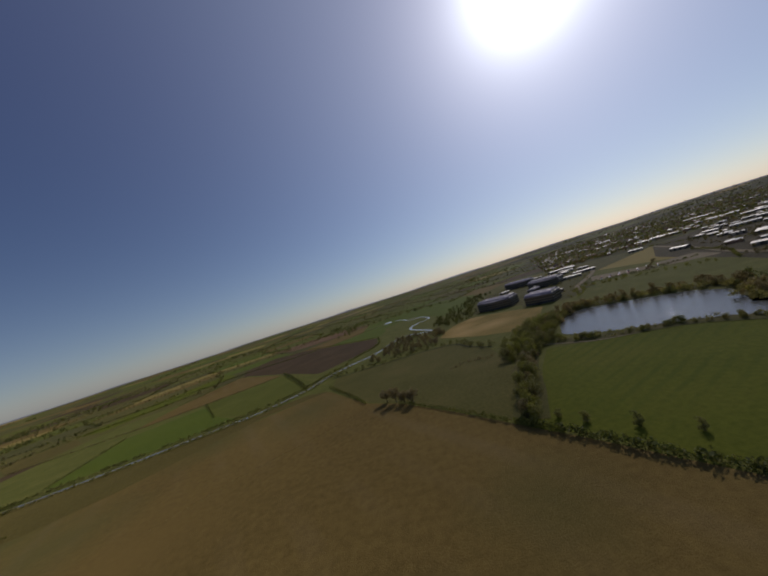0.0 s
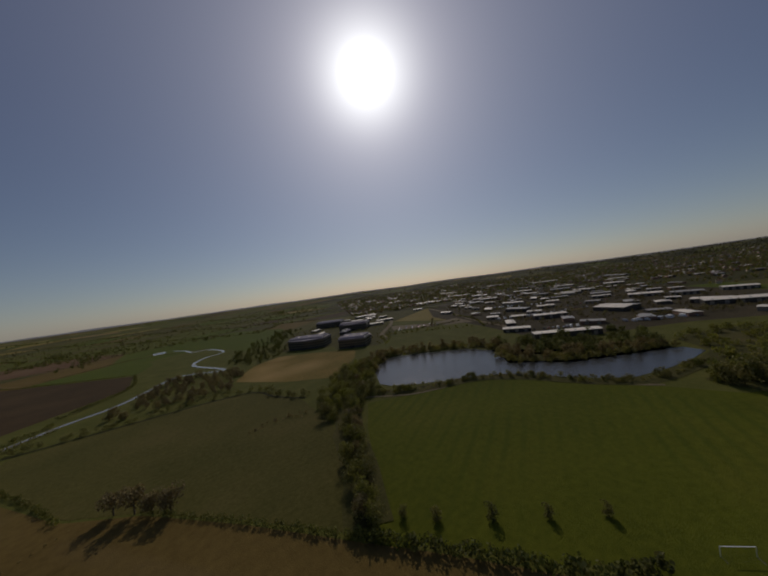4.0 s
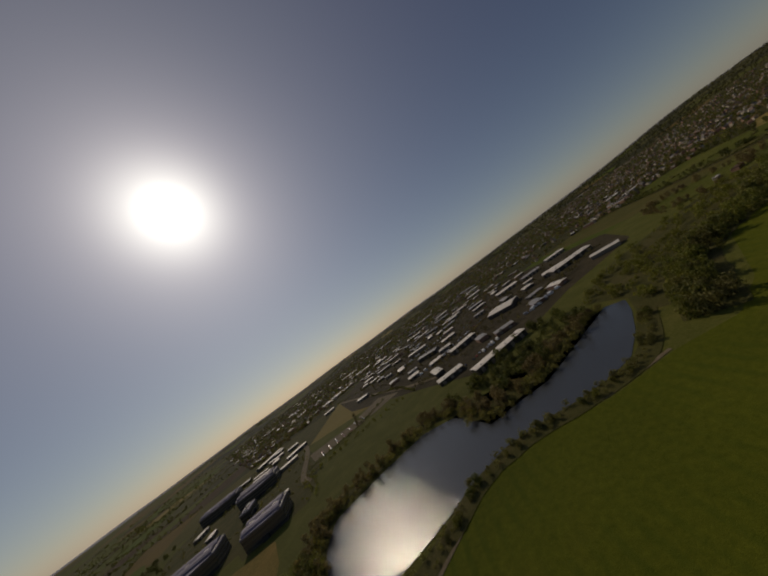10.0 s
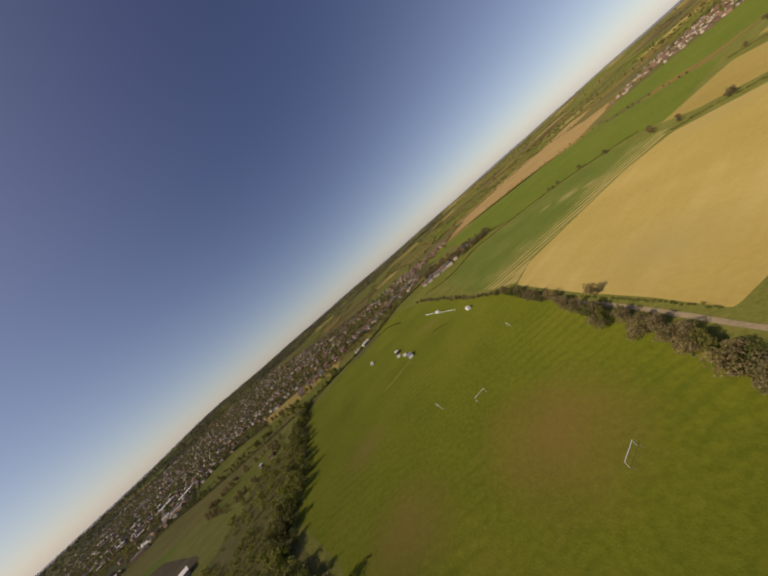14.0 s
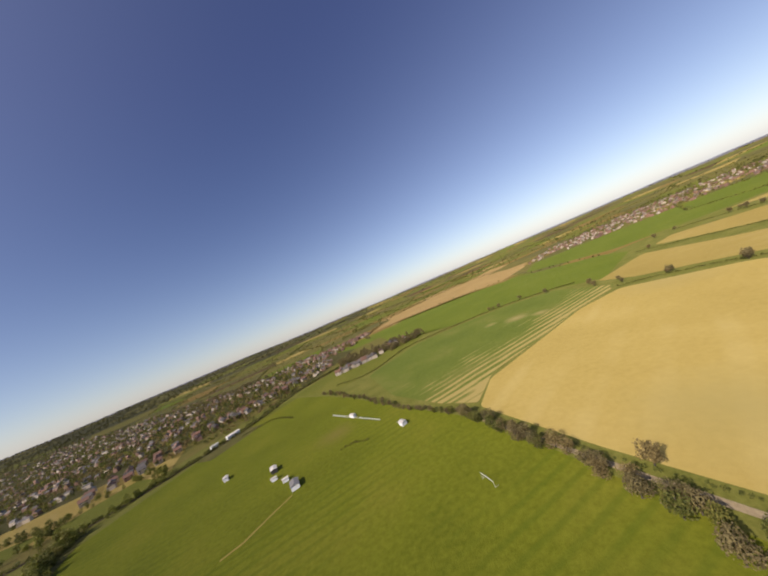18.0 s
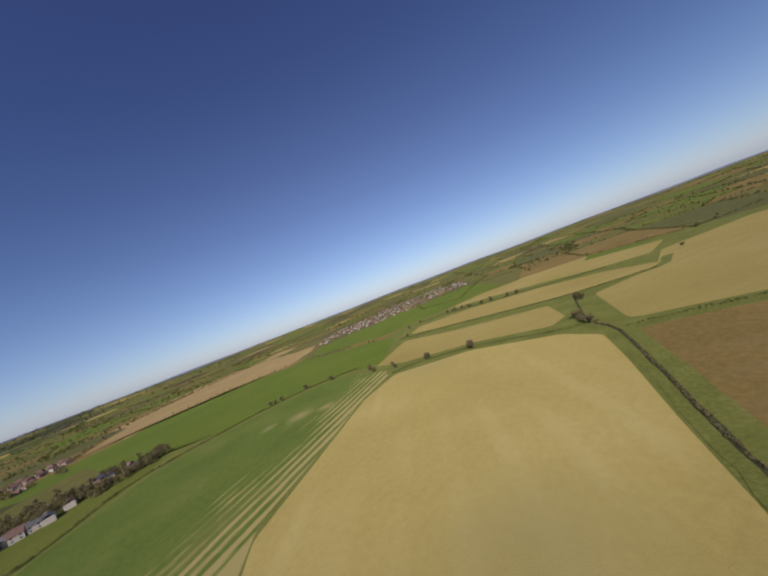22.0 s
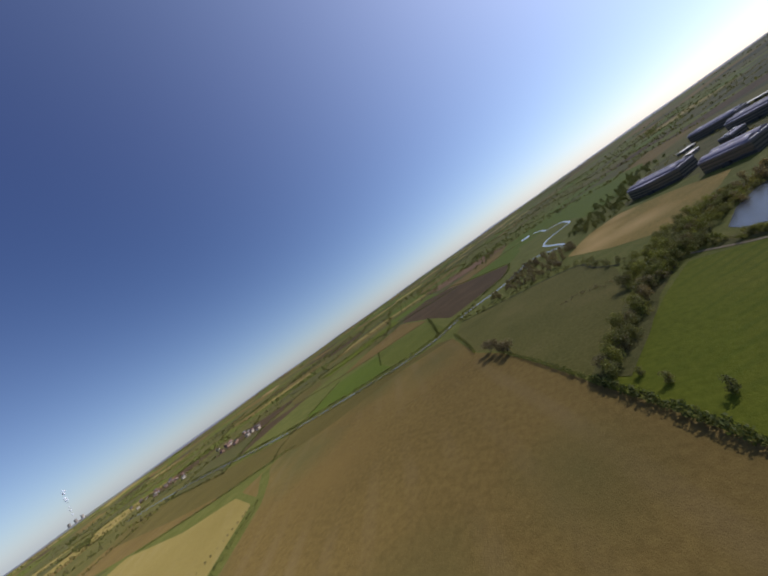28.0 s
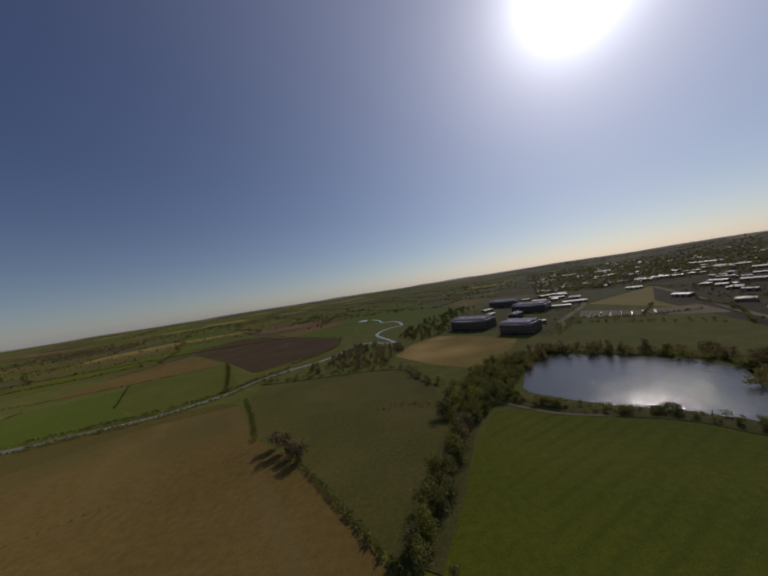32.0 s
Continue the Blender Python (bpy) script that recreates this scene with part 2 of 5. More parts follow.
GRASS = soil("grass", (0.082, 0.10, 0.008), (0.112, 0.13, 0.010), (0.15, 0.148, 0.016), 0.014, 0.4, (7.0, 62, (0.07, 0.098, 0.009), 0.45), worn=((133, 62, 30, (0.18, 0.115, 0.03)), (200, 88, 24, (0.16, 0.115, 0.028)), (265, 30, 20, (0.15, 0.12, 0.028)), (250, -130, 16, (0.15, 0.125, 0.03))))
MEADOW = soil("meadow", (0.082, 0.084, 0.018), (0.118, 0.108, 0.026), (0.16, 0.13, 0.04), 0.02, 0.5)
PASTURE = soil("pasture", (0.082, 0.096, 0.014), (0.11, 0.122, 0.018), (0.155, 0.148, 0.03), 0.012, 0.4)
CROP = soil("dark_crop", (0.082, 0.115, 0.013), (0.10, 0.13, 0.015), (0.125, 0.145, 0.02), 0.012, 0.3, (12.0, 20, (0.12, 0.14, 0.03), 0.25))
TAN = soil("tan_stubble", (0.30, 0.225, 0.06), (0.34, 0.257, 0.073), (0.38, 0.292, 0.093), 0.012, 0.3, (24.0, 40, (0.41, 0.325, 0.12), 0.3), grain=0.16, worn=((-60, -200, 40, (0.30, 0.24, 0.085)), (60, -30, 30, (0.29, 0.235, 0.08))))
OLIVE_TAN = soil("olive_stubble", (0.24, 0.18, 0.046), (0.275, 0.208, 0.057), (0.31, 0.237, 0.072), 0.008, 0.3, (24.0, -62, (0.31, 0.24, 0.09), 0.35), grain=0.16)
STRIPED = soil("striped_crop", (0.075, 0.108, 0.016), (0.098, 0.128, 0.02), (0.15, 0.15, 0.036), 0.016, 0.3, (8.0, 62, (0.33, 0.255, 0.09), 0.85, 0.563, -0.827, 168.0, 232.0), grain=0.22, worn=((60, -268, 13, (0.28, 0.225, 0.09)), (38, -250, 9, (0.29, 0.23, 0.09)), (86, -284, 8, (0.25, 0.21, 0.08))))
BROWN = soil("brown_earth", (0.13, 0.087, 0.024), (0.173, 0.116, 0.032), (0.217, 0.15, 0.045), 0.009, 0.3, (24.0, -35, (0.225, 0.16, 0.075), 0.3), worn=((-290, 222, 40, (0.10, 0.098, 0.026)), (-195, 300, 44, (0.105, 0.098, 0.027)), (-205, 70, 34, (0.115, 0.10, 0.03)), (-110, 300, 40, (0.12, 0.102, 0.03)), (-150, 170, 40, (0.19, 0.125, 0.036)), (-230, 200, 46, (0.115, 0.102, 0.03)), (-30, 90, 34, (0.12, 0.10, 0.03)), (-120, 60, 30, (0.21, 0.145, 0.05)), (20, 140, 24, (0.125, 0.102, 0.03))), grain=0.3)
DRYFIELD = soil("dry_streaked_grass", (0.17, 0.14, 0.03), (0.25, 0.18, 0.045), (0.35, 0.225, 0.065), 0.03, 0.4, worn=((60, 420, 30, (0.52, 0.34, 0.125)), (100, 420, 26, (0.50, 0.33, 0.12)), (66, 462, 26, (0.50, 0.33, 0.115)), (96, 500, 18, (0.46, 0.30, 0.11))))
ORANGE = soil("orange_earth", (0.25, 0.168, 0.06), (0.285, 0.195, 0.072), (0.32, 0.228, 0.09), 0.012, 0.3, grain=0.2)
PLOUGH = soil("ploughed_earth", (0.058, 0.038, 0.018), (0.085, 0.055, 0.026), (0.115, 0.077, 0.036), 0.02, 0.5)
RED_EARTH = soil("reddish_earth", (0.15, 0.085, 0.045), (0.185, 0.11, 0.058), (0.22, 0.14, 0.075), 0.012, 0.3, grain=0.2)
ROUGH = soil("rough_ground", (0.055, 0.062, 0.014), (0.095, 0.092, 0.026), (0.145, 0.12, 0.045), 0.05, 0.8)
TOWN = soil("town_ground", (0.045, 0.05, 0.014), (0.068, 0.066, 0.02), (0.095, 0.08, 0.034), 0.03, 0.2)
YARD = soil("yard_asphalt", (0.046, 0.039, 0.018), (0.072, 0.058, 0.03), (0.125, 0.098, 0.055), 0.035, 0.3)
TRACK = soil("track_gravel", (0.20, 0.155, 0.085), (0.26, 0.205, 0.12), (0.31, 0.25, 0.155), 0.08, 1.0)
VERGE = soil("grass_verge", (0.09, 0.10, 0.017), (0.125, 0.13, 0.025), (0.175, 0.162, 0.042), 0.05, 0.6)
WOODFLOOR = soil("wood_floor", (0.03, 0.035, 0.015), (0.05, 0.05, 0.02), (0.08, 0.07, 0.03), 0.06, 0.7)
LAKE = water("lake_water", (0.045, 0.05, 0.055))
RIVER = water("river_water", (0.17, 0.165, 0.14), 0.1, 0.2)
LEAF = leafy("spring_leaf", (0.078, 0.091, 0.023), (0.13, 0.143, 0.034), (0.208, 0.195, 0.058))
BARE = leafy("budding_twigs", (0.132, 0.105, 0.05), (0.205, 0.166, 0.079), (0.295, 0.242, 0.11))
DARKWOOD = leafy("distant_wood_leaf", (0.045, 0.05, 0.018), (0.07, 0.07, 0.025), (0.105, 0.095, 0.036))
OLIVE = leafy("olive_buds", (0.125, 0.124, 0.04), (0.195, 0.187, 0.058), (0.275, 0.258, 0.085))
FRESH = leafy("fresh_leaf", (0.122, 0.138, 0.024), (0.19, 0.20, 0.038), (0.258, 0.248, 0.062))
DRYGRASS = soil("dry_olive_grass", (0.092, 0.075, 0.018), (0.122, 0.096, 0.024), (0.155, 0.12, 0.034), 0.012, 0.4)
BARK = plain("bark", (0.05, 0.04, 0.03), (0.11, 0.09, 0.065), 2.0, 0.9)
WHITE_ROOF = plain("pale_metal_roof", (0.56, 0.53, 0.46), (0.74, 0.70, 0.62), 0.12, 0.6, 0.0, 0.18)
GREY_ROOF = plain("grey_metal_roof", (0.24, 0.225, 0.205), (0.34, 0.32, 0.29), 0.12, 0.45, 0.0, 0.3)
DARK_CLAD = plain("dark_cladding", (0.04, 0.038, 0.036), (0.07, 0.064, 0.058), 0.3, 0.5, 0.0, 0.2)
PALE_CLAD = plain("pale_cladding", (0.20, 0.185, 0.16), (0.30, 0.275, 0.235), 0.3, 0.55, 0.0, 0.25)
SLATE = plain("slate_grey_metal", (0.105, 0.10, 0.145), (0.17, 0.16, 0.22), 0.12, 0.8, 0.0, 0.2)
BRICK = plain("house_brick", (0.20, 0.12, 0.08), (0.31, 0.19, 0.13), 0.8, 0.85, 0.0, 0.25)
PLASTER = plain("pale_plaster", (0.42, 0.36, 0.27), (0.55, 0.48, 0.37), 0.6, 0.85, 0.0, 0.15)
TILE_RED = plain("clay_roof_tiles", (0.155, 0.082, 0.052), (0.24, 0.13, 0.085), 0.9, 0.8, 0.0, 0.3)
TILE_GREY = plain("slate_roof", (0.085, 0.08, 0.072), (0.14, 0.128, 0.11), 0.9, 0.6, 0.0, 0.3)
GLASS = plain("window_glass", (0.03, 0.035, 0.04), (0.05, 0.055, 0.06), 1.0, 0.08)
WHITE = plain("white_paint", (0.72, 0.72, 0.70), (0.82, 0.82, 0.80), 1.0, 0.5)
STEAM = plain("white_steam", (0.75, 0.77, 0.82), (0.85, 0.86, 0.9), 0.01, 1.0)


# ---------------------------------------------------------------- mesh helpers
def mesh_object(name, verts, faces, material, parent=None, label="", slots=None):
    me = bpy.data.meshes.new(name)
    me.from_pydata([tuple(v) for v in verts], [], [tuple(f) for f in faces])
    for m in (material if isinstance(material, (list, tuple)) else [material]):
        me.materials.append(m)
    if slots is not None:
        me.polygons.foreach_set("material_index", slots)
    me.update()
    ob = new(name, me)
    if parent:
        ob.parent = parent
    if label:
        ob["label"] = label
    return ob


def smooth(a, b, x):
    t = np.clip((x - a) / (b - a), 0, 1)
    return t * t * (3 - 2 * t)


def height(x, y):
    """The lie of the land: flat meadows, rising gently to the horizon, with a ridge in the south-east."""
    x, y = np.asarray(x, float), np.asarray(y, float)
    dx, dy = x - 60, y - 80
    r, az = np.hypot(dx, dy), np.degrees(np.arctan2(dx, dy)) % 360
    base = (58 - 16 * np.exp(-((az - 80) / 18) ** 2) - 16 * np.exp(-((az - 262) / 22) ** 2)) * smooth(1300, 4700, r)
    ridge = (42 * np.exp(-((az - 128) / 26) ** 2) + 30 * np.exp(-((az - 113) / 7) ** 2)) * smooth(1700, 4500, r)
    roll_ = 6 * np.sin(x / 310 + 1) * np.sin(y / 270) * smooth(1300, 2500, r)
    return base + ridge + roll_


layers = []


def polygon(name, pts, z, material, label="", kind="structure", category=""):
    """A flat piece of ground from its outline, rounded a little at the corners."""
    out = []
    k = len(pts)
    for i in range(k):
        p, a, b = Vector(pts[i]), Vector(pts[i - 1]), Vector(pts[(i + 1) % k])
        out += [p + (a - p) * 0.08, p + (a - p) * 0.02 + (b - p) * 0.02, p + (b - p) * 0.08]
    bm = bmesh.new()
    layers.append(name)
    z = 0.01 + 0.004 * len(layers)
    f = bm.faces.new([bm.verts.new((v[0], v[1], z)) for v in out])
    if f.normal.z < 0 or f.calc_area() and sum((out[i][0] * out[(i + 1) % len(out)][1] - out[(i + 1) % len(out)][0] * out[i][1]) for i in range(len(out))) < 0:
        f.normal_flip()
    bmesh.ops.triangulate(bm, faces=bm.faces[:])
    me = bpy.data.meshes.new(name)
    bm.to_mesh(me)
    bm.free()
    me.materials.append(material)
    return tagged(new(name, me), label, category, "", kind)


def curve_points(pts, step=6.0):
    """Points along a smooth line through pts."""
    pts = [np.array(p, float) for p in pts]
    q = [2 * pts[0] - pts[1], *pts, 2 * pts[-1] - pts[-2]]
    out = []
    for i in range(1, len(q) - 2):
        a, b, c, d = q[i - 1:i + 3]
        k = max(1, int(np.linalg.norm(c - b) / step))
        for j in range(k):
            t = j / k
            out.append(0.5 * (2 * b + (c - a) * t + (2 * a - 5 * b + 4 * c - d) * t * t + (3 * b - a - 3 * c + d) * t ** 3))
    out.append(pts[-1])
    return np.array(out)


def band(name, pts, width, z, material, label="", kind="structure", wobble=0.15, category=""):
    """A ribbon of ground along a line: river, track, ditch or verge."""
    c = curve_points(pts, 7.0)
    d = np.gradient(c, axis=0)
    d /= np.linalg.norm(d, axis=1)[:, None] + 1e-9
    nrm = np.stack([-d[:, 1], d[:, 0]], 1)
    rng = np.random.default_rng(len(pts) * 7 + int(abs(pts[0][0])))
    w1, w2 = (width / 2 * (1 + wobble * rng.standard_normal(len(c))) for _ in range(2))
    L, R = c + nrm * w1[:, None], c - nrm * w2[:, None]
    layers.append(name)
    z = 0.01 + 0.004 * len(layers)
    verts = [(*p, z + float(height(*p))) for pair in zip(L, R) for p in pair]
    faces = [(2 * i + 1, 2 * i + 3, 2 * i + 2, 2 * i) for i in range(len(c) - 1)]
    return tagged(mesh_object(name, verts, faces, material), label, category, "", kind)


# ---------------------------------------------------------------- ground
def build_ground():
    rng = np.random.default_rng(5)
    cu, cv, nu, nv, sub = 230.0, 150.0, 44, 66, 2
    ang = radians(28)
    e1, e2 = np.array([math.cos(ang), math.sin(ang)]), np.array([-math.sin(ang), math.cos(ang)])
    corner = {}
    for i in range(nu + 1):
        for j in range(nv + 1):
            ju, jv = rng.uniform(-0.28, 0.28, 2)
            corner[i, j] = np.array([60.0, 80.0]) + e1 * (i - nu / 2 + ju) * cu + e2 * (j - nv / 2 + jv + 0.35 * (i % 2)) * cv
    verts, faces, slots = [], [], []
    mats = [PASTURE, MEADOW, CROP, OLIVE_TAN, BROWN, ORANGE, PLOUGH, ROUGH, TOWN, WOODFLOOR]
    weights = np.array([0.26, 0.25, 0.10, 0.04, 0.13, 0.01, 0.05, 0.16, 0.0])
    index = {}

    def vert(p):
        key = (round(p[0], 1), round(p[1], 1))
        if key not in index:
            index[key] = len(verts)
            verts.append((p[0], p[1], float(height(*p))))
        return index[key]
    edges = []
    for i in range(nu):
        for j in range(nv):
            a, b, c, d = corner[i, j], corner[i + 1, j], corner[i + 1, j + 1], corner[i, j + 1]
            m = rng.choice(9, p=weights)
            mid = (a + b + c + d) / 4
            bearing = math.degrees(math.atan2(mid[0] - 60, mid[1] - 80)) % 360
            if 20 < bearing < 165 and math.hypot(mid[0] - 60, mid[1] - 80) > 2400 and rng.random() < 0.8:
                m = 7 if rng.random() < 0.35 else 9
            if -150 < mid[0] < 300 and -1300 < mid[1] < -860:
                m = 5
            if town_here(*mid):
                m = 8
            grid = [[vert(a * (1 - u) * (1 - v) + b * u * (1 - v) + c * u * v + d * (1 - u) * v) for u in np.linspace(0, 1, sub + 1)] for v in np.linspace(0, 1, sub + 1)]
            for v in range(sub):
                for u in range(sub):
                    faces.append((grid[v][u], grid[v][u + 1], grid[v + 1][u + 1], grid[v + 1][u]))
                    slots.append(m)
            if m < 8:
                edges += [(a, b), (a, d)]
    ob = mesh_object("ground", verts, faces, mats, slots=slots)
    tagged(ob, "patchwork of green pasture and brown fields reaching the horizon", "ground", "", "structure")
    return edges


def town_here(x, y):
    d = math.hypot(x - 60, y - 80)
    az = math.degrees(math.atan2(x - 60, y - 80)) % 360
    if d > 2500:
        return False
    south = 122 < az < 151 and d < max(1050, 2300 - 80 * (az - 122)) and d > 520 + 9 * max(0, az - 138) + 14 * max(0, 128 - az)
    estate = 149 <= az < 158 and 790 < d < 980
    east = 52 < az <= 122 and d > (720 if az > 85 else 690)
    north = 22 < az <= 52 and d > 860
    return south or estate or east or north


hedge_edges = build_ground()

# large fields round the circle of flight
polygon("common_grassland", [(-420, -470), (300, -420), (430, -330), (600, 60), (420, 320), (330, 780), (60, 860), (-180, 720), (-560, 560), (-600, 0)], 0.02, VERGE, "rough olive grassland between the fields", category="grassland")
polygon("playing_field", [(33, 176), (44, 188), (57, 212), (71, 240), (90, 270), (116, 256), (137, 247), (168, 232), (180, 210), (190, 175), (206, 145), (213, 118), (240, 98), (312, 70), (395, -14), (468, -85), (441, -180), (416, -240), (372, -308), (307, -256), (255, -205), (198, -140), (150, -88), (120, -38), (98, 6), (80, 38), (70, 76), (68, 108), (80, 127), (67, 137), (47, 165)], 0.06, GRASS, "broad mown green playing field with faint mowing lines", category="field")
polygon("stubble_field", [(139, -92), (104, -29), (80, 9), (66, 36), (39, 18), (-9, -9), (-60, -36), (-101, -60), (-109, -91), (-86, -166), (-31, -225), (17, -208), (76, -163), (124, -127)], 0.06, TAN, "pale tan stubble field with faint tramlines", category="field")
polygon("brown_field", [(66, 47), (27, 29), (-1, 13), (-64, -19), (-108, -42), (-146, 27), (-190, 85), (-242, 155), (-330, 172), (-317, 228), (-295, 288), (-165, 320), (-102, 346), (-53, 274), (-25, 252), (6, 215), (30, 183), (47, 161), (66, 134), (76, 120), (64, 88)], 0.06, BROWN, "bare brown earth field with wheel lines", category="field")
polygon("striped_field", [(139, -98), (120, -137), (76, -166), (17, -211), (-40, -240), (-17, -335), (47, -360), (118, -360), (190, -345), (250, -270), (205, -168), (163, -116)], 0.05, STRIPED, "green crop field with bare tan stripes", category="field")
polygon("hedged_pasture", [(190, -357), (245, -292), (300, -257), (385, -324), (344, -405), (270, -378), (226, -424), (175, -412)], 0.05, PASTURE, "green pasture behind a long hedge", category="field")
polygon("crop_field", [(306, -643), (236, -763), (80, -771), (-65, -667), (-161, -469), (-161, -401), (-56, -290), (-15, -358), (47, -377), (118, -374), (175, -416), (232, -440)], 0.05, CROP, "bright green crop field beside a hedge", category="field")
polygon("earth_field", [(348, -789), (300, -1020), (16, -1240), (-142, -1100), (-168, -861), (-50, -718), (80, -777), (242, -800)], 0.08, ORANGE, "bare orange-tan earth field before the village", category="field")
polygon("village_crop_field", [(-730, -692), (-540, -420), (-330, -440), (-190, -480), (-100, -680), (-180, -830), (-370, -780), (-510, -738)], 0.05, CROP, "bright green crop field before the village", category="field")
polygon("estate_meadow", [(538, -700), (520, -900), (374, -880), (400, -800), (465, -695)], 0.05, PASTURE, "yellow-green meadow above the new houses", category="field")
polygon("narrow_stubble_field", [(-48, -290), (-139, -343), (-162, -250), (-209, -148), (-158, -108), (-132, -109), (-107, -179), (-60, -245)], 0.05, OLIVE_TAN, "narrow tan stubble field between hedges", category="field")
polygon("hedge_bound_stubble_field", [(-174, -370), (-199, -253), (-236, -160), (-270, -110), (-282, -57), (-329, -63), (-350, -135), (-337, -221), (-287, -328), (-218, -396)], 0.05, OLIVE_TAN, "tan stubble field bounded by a tree row", category="field")
polygon("far_stubble_field", [(-320, -423), (-360, -335), (-380, -241), (-390, -153), (-415, -95), (-523, -99), (-521, -194), (-521, -330), (-432, -404)], 0.05, OLIVE_TAN, "far stubble field beyond the tree row", category="field")
polygon("west_stubble_field", [(-130, -52), (-163, 24), (-205, 80), (-262, 152), (-330, 165), (-400, 130), (-560, 100), (-535, -10), (-420, -85), (-302, -68), (-228, -106)], 0.05, OLIVE_TAN, "wide tan stubble field crossed by a grass strip", category="field")
polygon("far_brown_field", [(-400, 172), (-560, 106), (-800, 20), (-860, 160), (-560, 190), (-450, 215)], 0.05, BROWN, "far bare brown field", category="field")
polygon("river_bank_meadow", [(-1000, 160), (-700, 222), (-445, 264), (-300, 286), (-318, 230), (-395, 180), (-530, 150), (-800, 110)], 0.05, DRYGRASS, "dry olive-brown grass strip along the river", category="field")
polygon("river_meadow", [(-99, 352), (-52, 275), (-25, 254), (6, 218), (31, 186), (42, 205), (51, 232), (60, 262), (62, 318), (44, 376), (4, 388), (-54, 390), (-104, 392)], 0.06, MEADOW, "rough olive-green meadow beside the river", category="field")
polygon("riverside_pasture", [(-259, 391), (-341, 494), (-232, 546), (-137, 410), (-150, 376), (-194, 354)], 0.05, PASTURE, "green pasture across the river", category="field")
polygon("riverside_pasture", [(-380, 310), (-415, 431), (-331, 476), (-254, 389), (-205, 352), (-290, 325)], 0.05, CROP, "bright green pasture in the river meadows", category="field")
polygon("hedged_brown_field", [(-443, 468), (-451, 575), (-408, 713), (-238, 550), (-350, 500)], 0.05, BROWN, "narrow bare brown field between hedges", category="field")
polygon("olive_strip", [(-612, 441), (-566, 503), (-653, 569), (-759, 531)], 0.05, DRYGRASS, "olive dry grass strip between hedges", category="field")
polygon("far_green_field", [(-211, 780), (-78, 880), (-52, 727), (-66, 648)], 0.05, CROP, "green field behind the ploughed earth", category="field")
polygon("red_earth_field", [(-540, 1180), (-400, 1240), (-215, 1200), (-118, 1055), (-225, 960), (-393, 990)], 0.05, RED_EARTH, "bare reddish-brown earth strip far across the river", category="field")
polygon("river_bank_meadow", [(-290, 224), (-237, 253), (-165, 324), (-100, 345), (-128, 356), (-180, 338), (-280, 306), (-390, 282), (-354, 244)], 0.05, DRYGRASS, "dry olive-brown grass between brown field and river", category="field")
polygon("ploughed_field", [(-455, 819), (-420, 930), (-300, 860), (-211, 769), (-69, 641), (-63, 544), (-143, 455), (-230, 552), (-404, 718)], 0.06, PLOUGH, "dark ploughed field across the river", category="field")
polygon("bright_crop_strip", [(-684, 593), (-663, 721), (-566, 907), (-470, 800), (-542, 650), (-590, 560)], 0.06, GRASS, "bright green crop strip between hedges", category="field")
polygon("loop_pasture", [(16, 1016), (126, 1146), (224, 929), (129, 662), (72, 655), (60, 720), (24, 824)], 0.05, CROP, "bright green pasture inside the river bend", category="field")
polygon("dry_grass_field", [(32, 436), (50, 475), (64, 497), (98, 517), (140, 480), (172, 432), (150, 395), (125, 368), (102, 348), (68, 380)], 0.07, DRYFIELD, "olive rough grass field with dry orange streaks below the buildings", category="field")
polygon("business_park_ground", [(110, 545), (170, 490), (160, 465), (205, 425), (260, 460), (330, 560), (420, 700), (460, 840), (300, 840), (200, 760), (140, 640)], 0.05, ROUGH, "rough brown and olive ground round the business park", category="yard")
polygon("industrial_ground", [(296, 262), (345, 205), (400, 165), (470, 80), (600, 80), (860, 300), (960, 620), (760, 760), (560, 700), (420, 540), (345, 360)], 0.05, YARD, "paved industrial estate ground", category="yard")
polygon("grass_bank", [(205, 416), (255, 466), (300, 428), (342, 382), (330, 345), (300, 350), (266, 378)], 0.08, VERGE, "green grass bank between lake and car parks", category="verge")
for lot in ([(286, 502), (337, 444), (358, 478), (318, 550)], [(345, 438), (382, 408), (412, 470), (366, 484)]):
    polygon("gravel_car_park", lot, 0.10, TRACK, "pale gravel car park beside the lake bank", category="car park")
polygon("scrubland", [(262, 142), (292, 138), (330, 165), (400, 125), (440, 60), (470, 0), (450, -45), (344, 46), (306, 94), (240, 116)], 0.05, ROUGH, "rough scrubland between lake and wood", category="scrub")
GREENS = [[(833, -43), (808, -123), (592, -159), (584, -106), (710, -12)], [(575, 22), (549, -24), (501, -54), (469, 7), (508, 40)], [(500, -110), (580, -150), (540, -210), (470, -180)]]
for g in GREENS:
    polygon("town_green", g, 0.05, PASTURE, "green meadow strip between tree lines at the town edge", category="meadow")
polygon("rough_plot", [(420, -250), (440, -190), (410, -180), (385, -240)], 0.08, ROUGH, "brown overgrown plot beside the playing field", category="plot")
polygon("railway_pasture", [(372, -310), (414, -244), (436, -206), (410, -262), (388, -318)], 0.06, PASTURE, "rough green pasture between playing field and railway", category="field")
